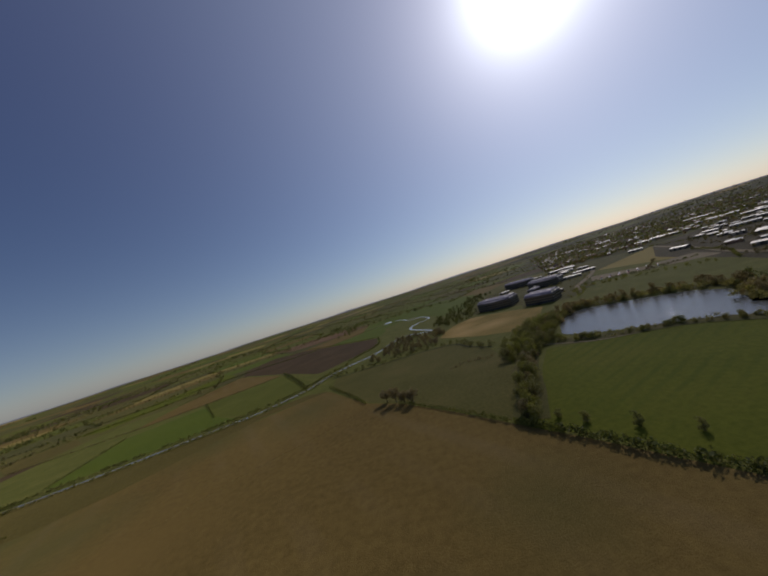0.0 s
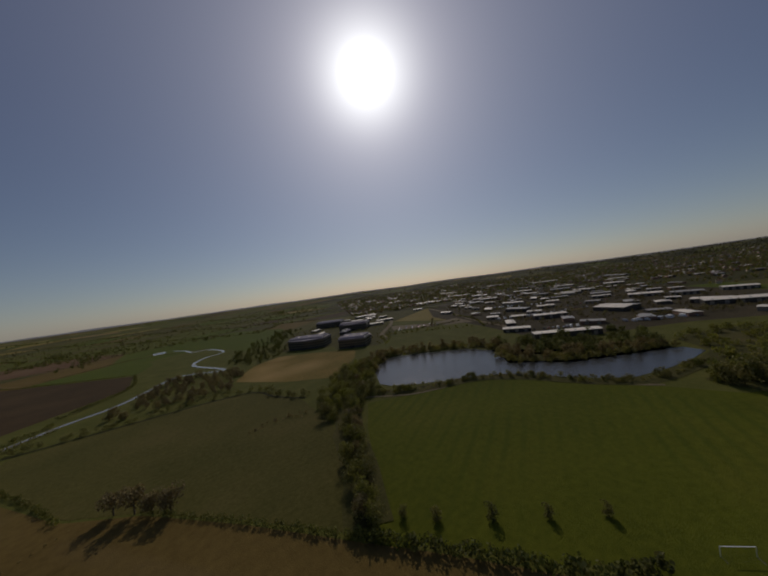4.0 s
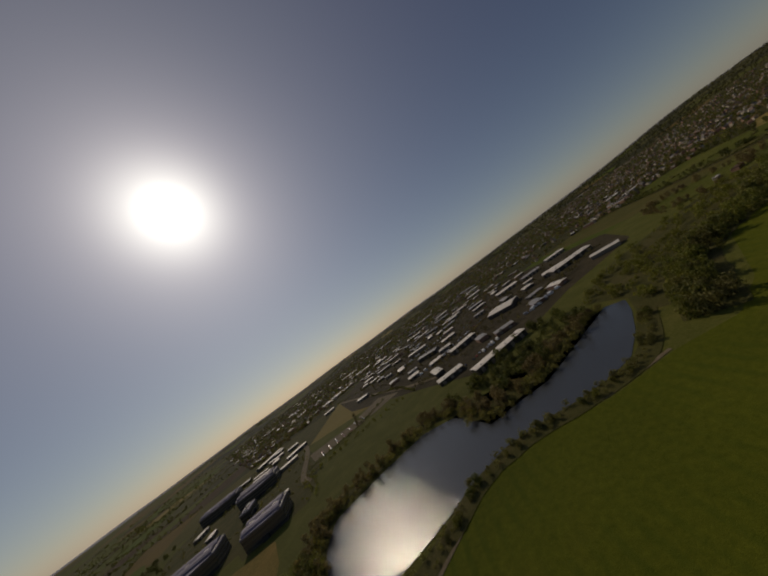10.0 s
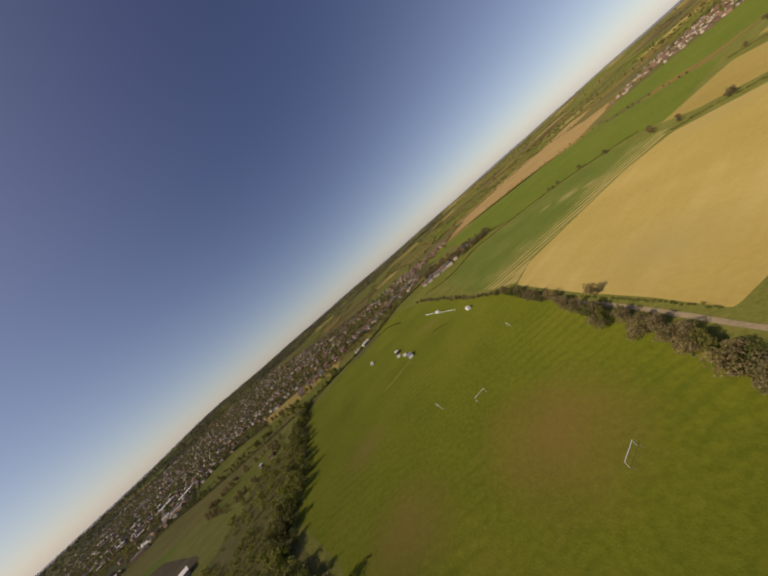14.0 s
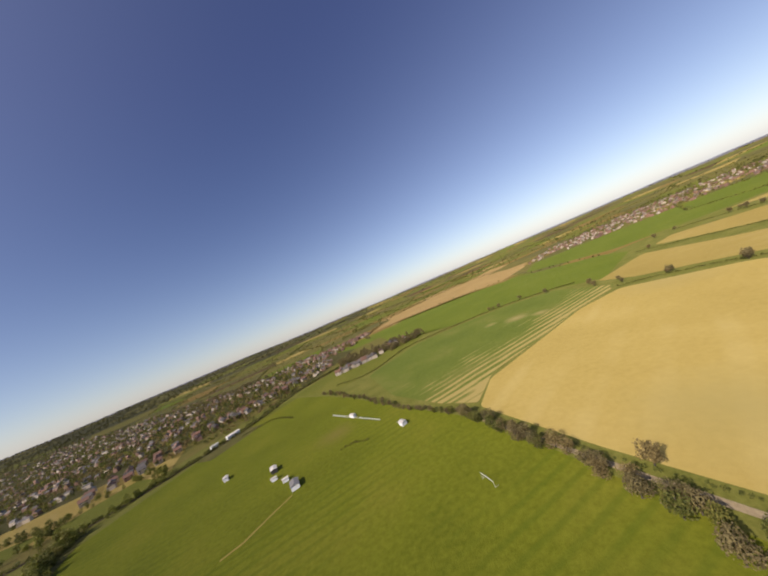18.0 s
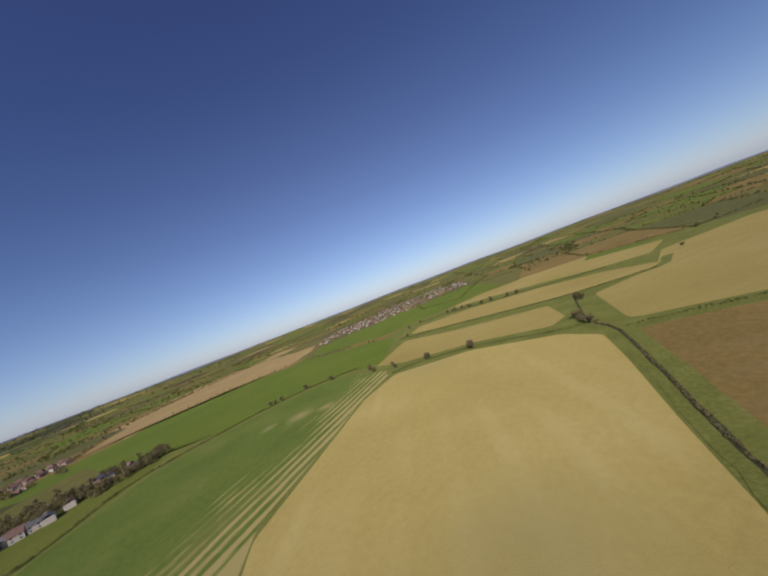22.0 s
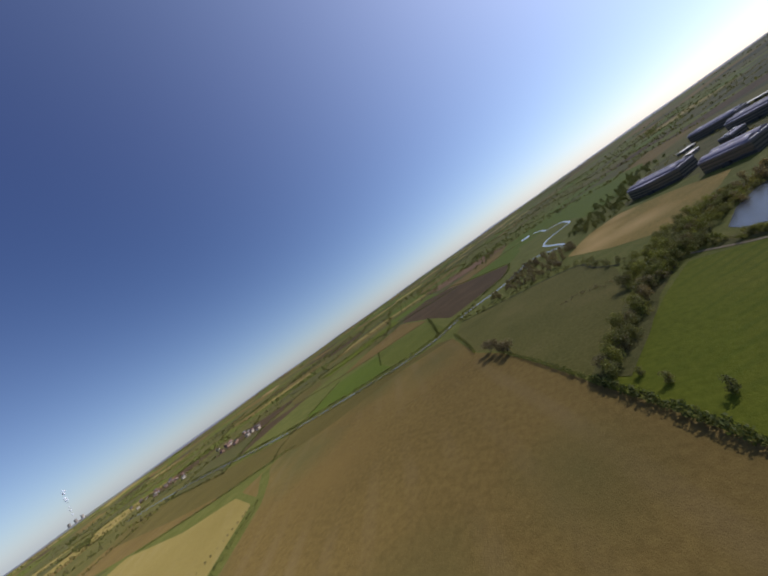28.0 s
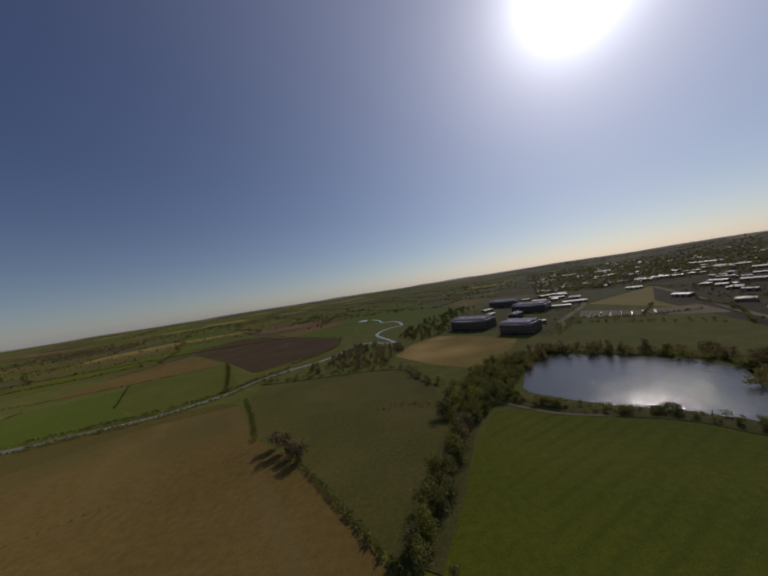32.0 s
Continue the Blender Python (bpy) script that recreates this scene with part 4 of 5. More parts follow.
# single trees, each a thing
round_tree = make_tree("tree", 1, 10.5, 9.5, BARE, "round-headed brown budding tree in the row beside the track")
leafy_tree = make_tree("tree", 2, 9.0, 7.5, LEAF, "green leafing tree in the row beside the track", 800, 0.42, 0.15)
tall_tree = make_tree("tree", 3, 9.5, 8.0, OLIVE, "bushy olive budding tree on the lake bank", 750, 0.42, 0.1)
willow = make_tree("tree", 4, 7.5, 8.5, FRESH, "pale green willow on the lake bank", 700, 0.42, 0.1)
field_tree = make_tree("tree", 5, 7.0, 6.0, BARE, "small bare tree in the field hedge", 520, 0.36)
young_tree = make_tree("tree", 6, 7.5, 4.6, OLIVE, "slim young budding tree planted beside the hedge", 480, 0.34, 0.1)
first_use = {}


def plant(ob, x, y, s, group, seed):
    turn = random.Random(seed).uniform(0, 360)
    m = pose(x, y, float(height(x, y)) + 0.05, 0, 0, turn) @ Matrix.Diagonal((s, s, s * random.Random(seed + 7).uniform(0.9, 1.1), 1))
    if ob.name not in first_use:
        first_use[ob.name] = True
        ob.matrix_world = m
        t = ob
    else:
        t = copy_thing(ob, m)
    t["group"] = group
    return t


row_line = curve_points([(66, 92), (74, 66), (79, 46), (89, 25), (98, 9), (120, -35), (150, -87), (198, -139), (255, -207), (312, -268)], 4.6)
rr = random.Random(4)
for i, p in enumerate(row_line):
    thin = 0.55 if i > 42 else 1.0
    plant(round_tree if rr.random() < 0.72 else leafy_tree, p[0] + rr.uniform(-2.5, 2.5), p[1] + rr.uniform(-2.5, 2.5), rr.uniform(0.75, 1.05) * thin, "tree row beside the stubble field", i)
for i, (x, y) in enumerate(((76, 72), (84, 50), (70, 84), (92, 32), (86, 40), (102, 16), (80, 62))):
    plant(round_tree, x, y, rr.uniform(0.95, 1.2), "tree row beside the stubble field", 50 + i)
for i, p in enumerate(curve_points([(36, 186), (50, 168), (62, 156), (74, 145), (86, 134)], 8.5)):
    plant(young_tree, p[0] + 3.5, p[1] + 2.5, rr.uniform(0.7, 1.05), "young trees beside the hedge", 100 + i)
for i, (x, y, s) in enumerate(((-22, 250, 1.0), (-28, 256, 0.9), (-16, 245, 0.85), (-35, 262, 0.8))):
    plant(field_tree, x, y, 1.35 * s, "tree clump in the meadow corner", 120 + i)
for i, (x, y) in enumerate(((-302, -384), (-316, -356), (-330, -309), (-332, -274), (-214, -420), (-66, -212), (-50, -254), (-37, -286), (-93, -171), (60, -372), (52, -370), (66, -374), (20, -368), (-248, -425), (-285, -380), (-292, -366), (-298, -352), (-300, -334), (-304, -310), (-311, -294), (-322, -268), (-328, -254), (-34, -272), (-45, -242), (-69, -212), (-89, -168), (-218, -118), (-226, -122), (-212, -112), (-356, 15), (-140, -88), (-146, -94), (-134, -84), (-128, -76), (-150, -92), (-160, -360), (97, -15), (-6, -338), (-400, -60))):
    plant(field_tree, x, y, rr.uniform(0.55, 0.95), "field hedge trees", 130 + i)
bank = curve_points([(104, 278), (124, 261), (144, 250), (164, 240), (181, 222), (190, 198), (200, 172), (218, 152), (262, 138)], 3.4)
for i, p in enumerate(bank):
    clump = noise.noise((i / 4.0, 2.0, 0.0))
    if clump < -0.12:
        continue
    plant(tall_tree if rr.random() < 0.5 else willow, p[0] + rr.uniform(-3.5, 3.5), p[1] + rr.uniform(-3.5, 3.5), min(1.1, rr.uniform(0.4, 0.75) + 0.8 * max(0.0, clump)), "trees on the near lake bank", 200 + i)
for i, p in enumerate(curve_points([(38, 188), (50, 212), (64, 242), (82, 270), (98, 296), (114, 330)], 9.0)):
    plant(leafy_tree if rr.random() < 0.5 else round_tree, p[0] + rr.uniform(-2, 2), p[1] + rr.uniform(-2, 2), rr.uniform(0.8, 1.15), "tree belt beside the meadow", 300 + i)


# ---------------------------------------------------------------- buildings
def box(bm, x0, x1, y0, y1, z0, z1):
    v = [bm.verts.new(c) for c in ((x0, y0, z0), (x1, y0, z0), (x1, y1, z0), (x0, y1, z0), (x0, y0, z1), (x1, y0, z1), (x1, y1, z1), (x0, y1, z1))]
    for f in ((0, 3, 2, 1), (4, 5, 6, 7), (0, 1, 5, 4), (1, 2, 6, 5), (2, 3, 7, 6), (3, 0, 4, 7)):
        bm.faces.new([v[i] for i in f])


def part(name, bm, material, parent, label=""):
    me = bpy.data.meshes.new(name)
    bm.normal_update()
    bm.to_mesh(me)
    bm.free()
    me.materials.append(material)
    ob = new(name, me)
    ob.parent = parent
    if label:
        ob["label"] = label
    return ob


def boxes(*dims):
    bm = bmesh.new()
    for d in dims:
        box(bm, *d)
    return bm


def gable(w, d, z, rise, over=0.4, thick=0.25):
    """A pitched roof with eaves, its ridge along x."""
    bm = bmesh.new()
    w2, d2 = w / 2 + over, d / 2 + over
    prof = [(-d2, z - over * rise / (d / 2)), (0, z + rise), (d2, z - over * rise / (d / 2))]
    prof += [(y, h + thick) for y, h in reversed(prof)]
    ends = [[bm.verts.new((x, y, h)) for y, h in prof] for x in (-w2, w2)]
    k = len(prof)
    for i in range(k):
        bm.faces.new((ends[0][i], ends[0][(i + 1) % k], ends[1][(i + 1) % k], ends[1][i]))
    for e in (ends[0], ends[1]):
        bm.faces.new(e[0:2] + e[4:6])
        bm.faces.new(e[1:5])
    bmesh.ops.recalc_face_normals(bm, faces=bm.faces[:])
    return bm


def warehouse(x, y, length, width, angle, tall, roofmat, wallmat, label, bays=4):
    root = tagged(new("warehouse"), label, "warehouse")
    root.matrix_world = pose(x, y, float(height(x, y)), 0, 0, angle)
    L, W = length / 2, width / 2
    part("wall", boxes((-L, L, -W, W, -0.3, tall)), wallmat, root)
    part("roof", gable(length, width, tall + 0.02, width * 0.045, 0.5, 0.3), roofmat, root)
    for i in range(bays):
        cx = -L + length * (i + 0.5) / bays
        shutter = part("roller_door", boxes((cx - 1.8, cx + 1.8, -W - 0.12, -W + 0.02, 0.0, min(4.2, tall - 1))), PALE_CLAD, root, "grey roller shutter door")
        part("lintel", boxes((cx - 2.0, cx + 2.0, -W - 0.2, -W - 0.13, min(4.2, tall - 1), min(4.2, tall - 1) + 0.3)), DARK_CLAD, shutter, "dark lintel box")
        part("window", boxes((cx + 2.2, cx + min(4.0, length / bays * 0.45 + 2.0), -W - 0.08, -W + 0.02, tall - 2.2, tall - 1.0)), GLASS, root)
    for i in range(max(2, bays - 1)):
        cx = -L + length * (i + 0.5) / max(2, bays - 1)
        bm = boxes((cx - 0.6, cx + 0.6, -W * 0.8, -W * 0.25, 0, 0.12))
        bmesh.ops.transform(bm, matrix=Matrix.Translation((0, 0, tall + width * 0.045 * 0.47 + 0.3)) @ Matrix.Identity(4), verts=bm.verts[:])
        part("roof_light", bm, GLASS, root)
    return root


yard = [
    (314, 240, 65, 12, -49, 9, 0, "very long narrow pale-roofed warehouse by the lake"),
    (325, 300, 32, 13, -58, 7, 0, "low pale-roofed warehouse beside the lake trees"),
    (490, 247, 56, 36, -285, 9, 0, "broad pale-roofed distribution warehouse"),
    (579, 454, 58, 18, -71, 9, 0, "large bright-roofed warehouse on the industrial estate"),
    (523, 360, 37, 16, -54, 7, 0, "pale-roofed warehouse behind another"),
    (421, 306, 45, 14, -46, 9, 0, "pale-roofed warehouse across the yard"),
    (486, 390, 53, 18, -271, 9, 1, "grey-roofed warehouse on the estate"),
    (541, 164, 47, 20, -90, 9, 0, "long pale-roofed works building"),
    (735, 471, 48, 16, -80, 9, 1, "grey-roofed factory on the industrial estate"),
    (565, 301, 28, 14, -72, 7, 1, "grey-roofed workshop on the industrial estate"),
    (744, 406, 57, 16, -84, 9, 0, "pale-roofed factory on the industrial estate"),
    (560, 572, 31, 14, -49, 7, 0, "pale-roofed depot on the industrial estate"),
    (437, 404, 22, 12, -53, 7, 1, "small grey workshop on the industrial estate"),
    (527, 705, 34, 14, -43, 7, 0, "pale-roofed shed by the road"),
    (460, 538, 29, 14, -73, 7, 1, "small grey workshop on the industrial estate"),
    (896, 1539, 95, 20, -53, 9, 0, "long far pale-roofed warehouse on the industrial estate"),
    (977, 1418, 88, 22, -40, 9, 0, "long far pale-roofed warehouse on the industrial estate"),
    (1060, 1072, 127, 24, -83, 9, 0, "far pale-roofed warehouse on the industrial estate"),
    (1299, 731, 135, 26, -45, 9, 0, "far pale-roofed warehouse on the industrial estate"),
    (1299, 475, 149, 26, -309, 9, 1, "far grey warehouse on the industrial estate"),
    (1368, 1021, 120, 24, -71, 9, 1, "far grey warehouse on the industrial estate"),
    (410, 795, 61, 16, -1, 9, 0, "low pale-roofed building behind the office blocks"),
    (365, 639, 39, 12, -19, 7, 0, "low pale-roofed building behind the office blocks"),
    (321, 611, 38, 12, -32, 7, 0, "low pale-roofed building behind the office blocks"),
    (536, 142, 86, 24, -67, 9, 0, "long pale-roofed works building by the trees"),
    (468, 108, 44, 14, -281, 7, 0, "pale-roofed works building by the trees"),
    (1026, -47, 49, 26, -60, 9, 0, "far long pale-roofed warehouse below the hill"),
    (640, 250, 60, 24, -70, 8, 0, "pale-roofed works on the industrial estate"),
    (690, 330, 46, 22, -68, 8, 1, "grey-roofed works on the industrial estate"),
    (720, 410, 56, 22, -66, 8, 0, "pale-roofed works on the industrial estate"),
    (800, 400, 60, 24, -66, 8, 0, "pale-roofed works on the industrial estate"),
    (620, 580, 50, 18, -56, 8, 1, "grey-roofed works on the industrial estate"),
    (700, 600, 60, 20, -56, 8, 0, "pale-roofed works on the industrial estate"),
    (780, 520, 50, 24, -60, 8, 0, "pale-roofed works on the industrial estate"),
    (860, 480, 66, 26, -62, 8, 1, "grey-roofed works on the industrial estate"),
    (880, 600, 70, 24, -58, 8, 0, "pale-roofed works on the industrial estate"),
    (820, 720, 70, 20, -56, 8, 0, "pale-roofed works on the industrial estate"),
    (700, 820, 80, 20, -56, 8, 1, "grey-roofed works on the industrial estate"),
    (940, 380, 60, 26, -66, 8, 0, "pale-roofed works on the industrial estate"),
    (980, 520, 70, 24, -62, 8, 0, "pale-roofed works on the industrial estate"),
    (1020, 660, 80, 24, -60, 8, 1, "grey-roofed works on the industrial estate"),
    (1120, 420, 70, 26, -66, 8, 0, "pale-roofed works on the industrial estate"),
    (900, 860, 90, 22, -56, 8, 0, "pale-roofed works on the industrial estate"),
    (640, 200, 50, 20, -72, 8, 1, "grey-roofed works on the industrial estate"),
    (680, 150, 50, 20, -74, 8, 0, "pale-roofed works on the industrial estate"),
]
for x, y, le, wi, an, ta, kind, text in yard:
    tagged(warehouse(x, y, le * (0.72 if x > 430 else 0.95), wi, an, ta * 0.62, GREY_ROOF if kind else WHITE_ROOF, DARK_CLAD if (kind or int(x) % 3) else PALE_CLAD, text, 5 if le > 48 else 3), group="industrial estate buildings")


er = random.Random(61)
taken = [(q[0], q[1], max(q[2], q[3]) * 0.6) for q in yard]
made = 0
while made < 60:
    x, y = er.uniform(350, 980), er.uniform(90, 740)
    le, wi = er.uniform(14, 34), er.uniform(9, 16)
    if not within(x, y, [(355, 330), (380, 215), (480, 100), (860, 300), (960, 620), (740, 740), (480, 570)]) or any(math.hypot(x - a, y - b) < c + le * 0.6 + 3 for a, b, c in taken):
        made += 0.02
        continue
    taken.append((x, y, le * 0.6))
    made += 1
    pale = er.random() < 0.45
    tagged(warehouse(x, y, le, wi, -58 + er.choice((0, 0, 90)) + er.uniform(-12, 12), er.uniform(3.2, 4.6), WHITE_ROOF if pale else GREY_ROOF, DARK_CLAD if er.random() < 0.7 else BRICK, "small pale-roofed workshop unit in the estate" if pale else "small grey-roofed workshop unit in the estate", 2), group="industrial estate units")


def office(x, y, length, width, angle, tall, label, round_front=0.0):
    """A dark office block of several storeys with window bands, a parapet and plant on the roof."""
    root = tagged(new("office_block"), label, "office building")
    root.matrix_world = pose(x, y, 0, 0, 0, angle)
    L, W = length / 2, width / 2
    k = 10
    out = [(-L, W), (-L, -W)] + [(-L + length * i / k, -W - round_front * math.sin(math.pi * i / k)) for i in range(1, k)] + [(L, -W), (L, W)]

    def prism(z0, z1, grow):
        bm = bmesh.new()
        lo = [bm.verts.new((px * grow, py * grow, z0)) for px, py in out]
        hi = [bm.verts.new((px * grow, py * grow, z1)) for px, py in out]
        n = len(out)
        for i in range(n):
            bm.faces.new((lo[i], lo[(i + 1) % n], hi[(i + 1) % n], hi[i]))
        bm.faces.new(hi)
        bm.faces.new(lo[::-1])
        bmesh.ops.recalc_face_normals(bm, faces=bm.faces[:])
        return bm
    part("wall", prism(-0.3, tall, 1.0), DARK_CLAD, root)
    for s in range(int(tall // 3.4)):
        part("window_band", prism(1.1 + 3.4 * s, 2.7 + 3.4 * s, 1.006), GLASS, root, "dark glazed window band")
    part("parapet", prism(tall - 0.5, tall + 0.7, 1.012), SLATE, root)
    for side in (-1, 1):                               # two long barrel roofs with pale edges
        bm = bmesh.new()
        rows_ = []
        for q in range(7):
            w = math.pi * q / 6
            rows_.append([bm.verts.new((px, side * W * 0.5 - W * 0.46 * math.cos(w), tall + 0.72 + width * 0.1 * math.sin(w))) for px in (-L * 0.94, L * 0.94)])
        for q in range(6):
            bm.faces.new((rows_[q][0], rows_[q][1], rows_[q + 1][1], rows_[q + 1][0]))
        for e in (0, 1):
            bm.faces.new([r[e] for r in rows_])
        bmesh.ops.recalc_face_normals(bm, faces=bm.faces[:])
        vault = part("roof", bm, SLATE, root, "grey curved metal roof")
        for e in (-0.97, 0.95):
            part("roof_edge", boxes((L * e - 0.5, L * e + 0.9, side * W * 0.5 - W * 0.44, side * W * 0.5 + W * 0.44, tall + 0.7, tall + 1.3)), WHITE_ROOF, vault, "pale metal roof edge")
    for i in range(3):
        cx = -L * 0.6 + L * 0.6 * i
        part("roof_plant", boxes((cx - 2, cx + 2, -1.2, 1.2, tall + 0.7, tall + 3.0)), PALE_CLAD if i % 2 else WHITE_ROOF, root, "pale rooftop plant housing")
    part("entrance", boxes((-3, 3, -W - round_front - 2.5, -W - round_front + 1.0, 0, 3.4)), GLASS, root, "glazed entrance porch")
    return root


office(153, 540, 58, 30, -45, 13, "dark curved office block beside dry grass", 8)
office(190, 463, 38, 30, -48, 12, "square dark office block beside the lake wood", 2)
office(278, 620, 56, 30, -46, 12, "dark curved office block behind the car park", 6)
office(279, 740, 60, 26, -46, 12, "dark laboratory block with pale roof edges", 4)
office(228, 566, 24, 12, 40, 8, "low link block between offices", 0)
for x, y, le, wi, an in ((330, 700, 30, 12, -42), (346, 728, 26, 10, -44), (372, 716, 22, 12, 48), (340, 790, 34, 12, -44), (392, 742, 28, 12, -42), (420, 790, 40, 14, -42), (404, 700, 20, 10, -40), (226, 700, 22, 10, 30), (232, 500, 14, 7, -40), (212, 636, 18, 8, 44), (320, 660, 24, 8, -46), (366, 640, 18, 9, -46)):
    tagged(warehouse(x, y, le, wi, an, 4.2, WHITE_ROOF, DARK_CLAD, "low pale-roofed building behind the office blocks", 3), group="business park sheds")

# church-like square tower and white sheds round the sports ground
def house_parts(root, w, d, tall, rise, wallmat, roofmat):
    part("wall", boxes((-w / 2, w / 2, -d / 2, d / 2, -0.3, tall)), wallmat, root)
    part("roof", gable(w, d, tall, rise), roofmat, root)
    part("chimney", boxes((w * 0.3, w * 0.3 + 0.7, -0.35, 0.35, tall + rise * 0.6, tall + rise + 1.0)), BRICK, root)
    for sx in (-0.27, 0.27):
        for z in (1.0, 3.6):
            for sy in (-1, 1):
                if z + 1.3 < tall:
                    pane = part("window", boxes((w * sx - 0.7, w * sx + 0.7, sy * d / 2 - 0.05, sy * d / 2 + 0.05, z, z + 1.2)), GLASS, root)
                    part("sill", boxes((w * sx - 0.8, w * sx + 0.8, sy * (d / 2 + 0.08) - 0.09, sy * (d / 2 + 0.08) + 0.09, z - 0.12, z)), WHITE, pane, "white window sill")
    part("door", boxes((-0.5, 0.5, -d / 2 - 0.05, -d / 2 + 0.05, 0, 2.05)), WHITE, root, "white front door")


houses = []
for wallmat, roofmat, text in ((BRICK, TILE_RED, "brick house with red clay roof"), (PLASTER, TILE_GREY, "pale rendered house with grey roof"), (BRICK, TILE_GREY, "brick house with grey slate roof"), (PLASTER, TILE_RED, "pale rendered house with red roof")):
    h = tagged(new("house"), text, "house", "houses of the town")
    house_parts(h, 9.0, 8.0, 5.2, 2.6, wallmat, roofmat)
    houses.append(h)
placed = {}


def build_house(x, y, angle, kind, s=1.0):
    m = pose(x, y, float(height(x, y)), 0, 0, angle)
    if kind not in placed:
        placed[kind] = True
        houses[kind].matrix_world = m
        return houses[kind]
    return copy_thing(houses[kind], m)


hr = random.Random(9)
near_houses = []
for k in range(9):                                    # white and pale houses by the pasture
    near_houses.append((321 - 7.5 * k, -352 - 2.2 * k - 4 * (k % 2), 20, 1 if k % 3 else 3))
for k in range(8):
    near_houses.append((316 - 9 * k, -368 - 2 * k - 5 * math.sin(k * 2), 20, k % 4))
for k in range(48):                                   # new estate on the rise
    u, v = k // 4, k % 4
    near_houses.append((500 - 13 * u + 6 * v, -680 - 8 * u - 15 * v, -35, 3 if (u + v) % 3 else 0))
near_houses += [(228, -420, 10, 1), (214, -428, 40, 3), (240, -434, 70, 2)]
for k in range(64):                                   # nearest streets of the town
    u, v = k // 4, k % 4
    near_houses.append((420 + 12 * u + 14 * v, -430 + 16 * u - 12 * v - 8 * math.sin(u), 52, hr.randrange(4)))
for k in range(18):                                   # hamlets far across the river
    near_houses.append((-880 + hr.gauss(0, 85), 395 + hr.gauss(0, 22), 20, hr.randrange(4)))
for k in range(20):
    near_houses.append((-1240 + hr.gauss(0, 90), 285 + hr.gauss(0, 30), 0, hr.randrange(4)))
for x, y, an, kind in near_houses:
    build_house(x + hr.uniform(-2, 2), y + hr.uniform(-2, 2), an + hr.choice((0, 90)) + hr.uniform(-8, 8), kind)


VILLAGE = [(-168, -860), (-362, -795), (-507, -752), (-748, -712), (-980, -850), (-1080, -1180), (-700, -1250), (-332, -1100)]


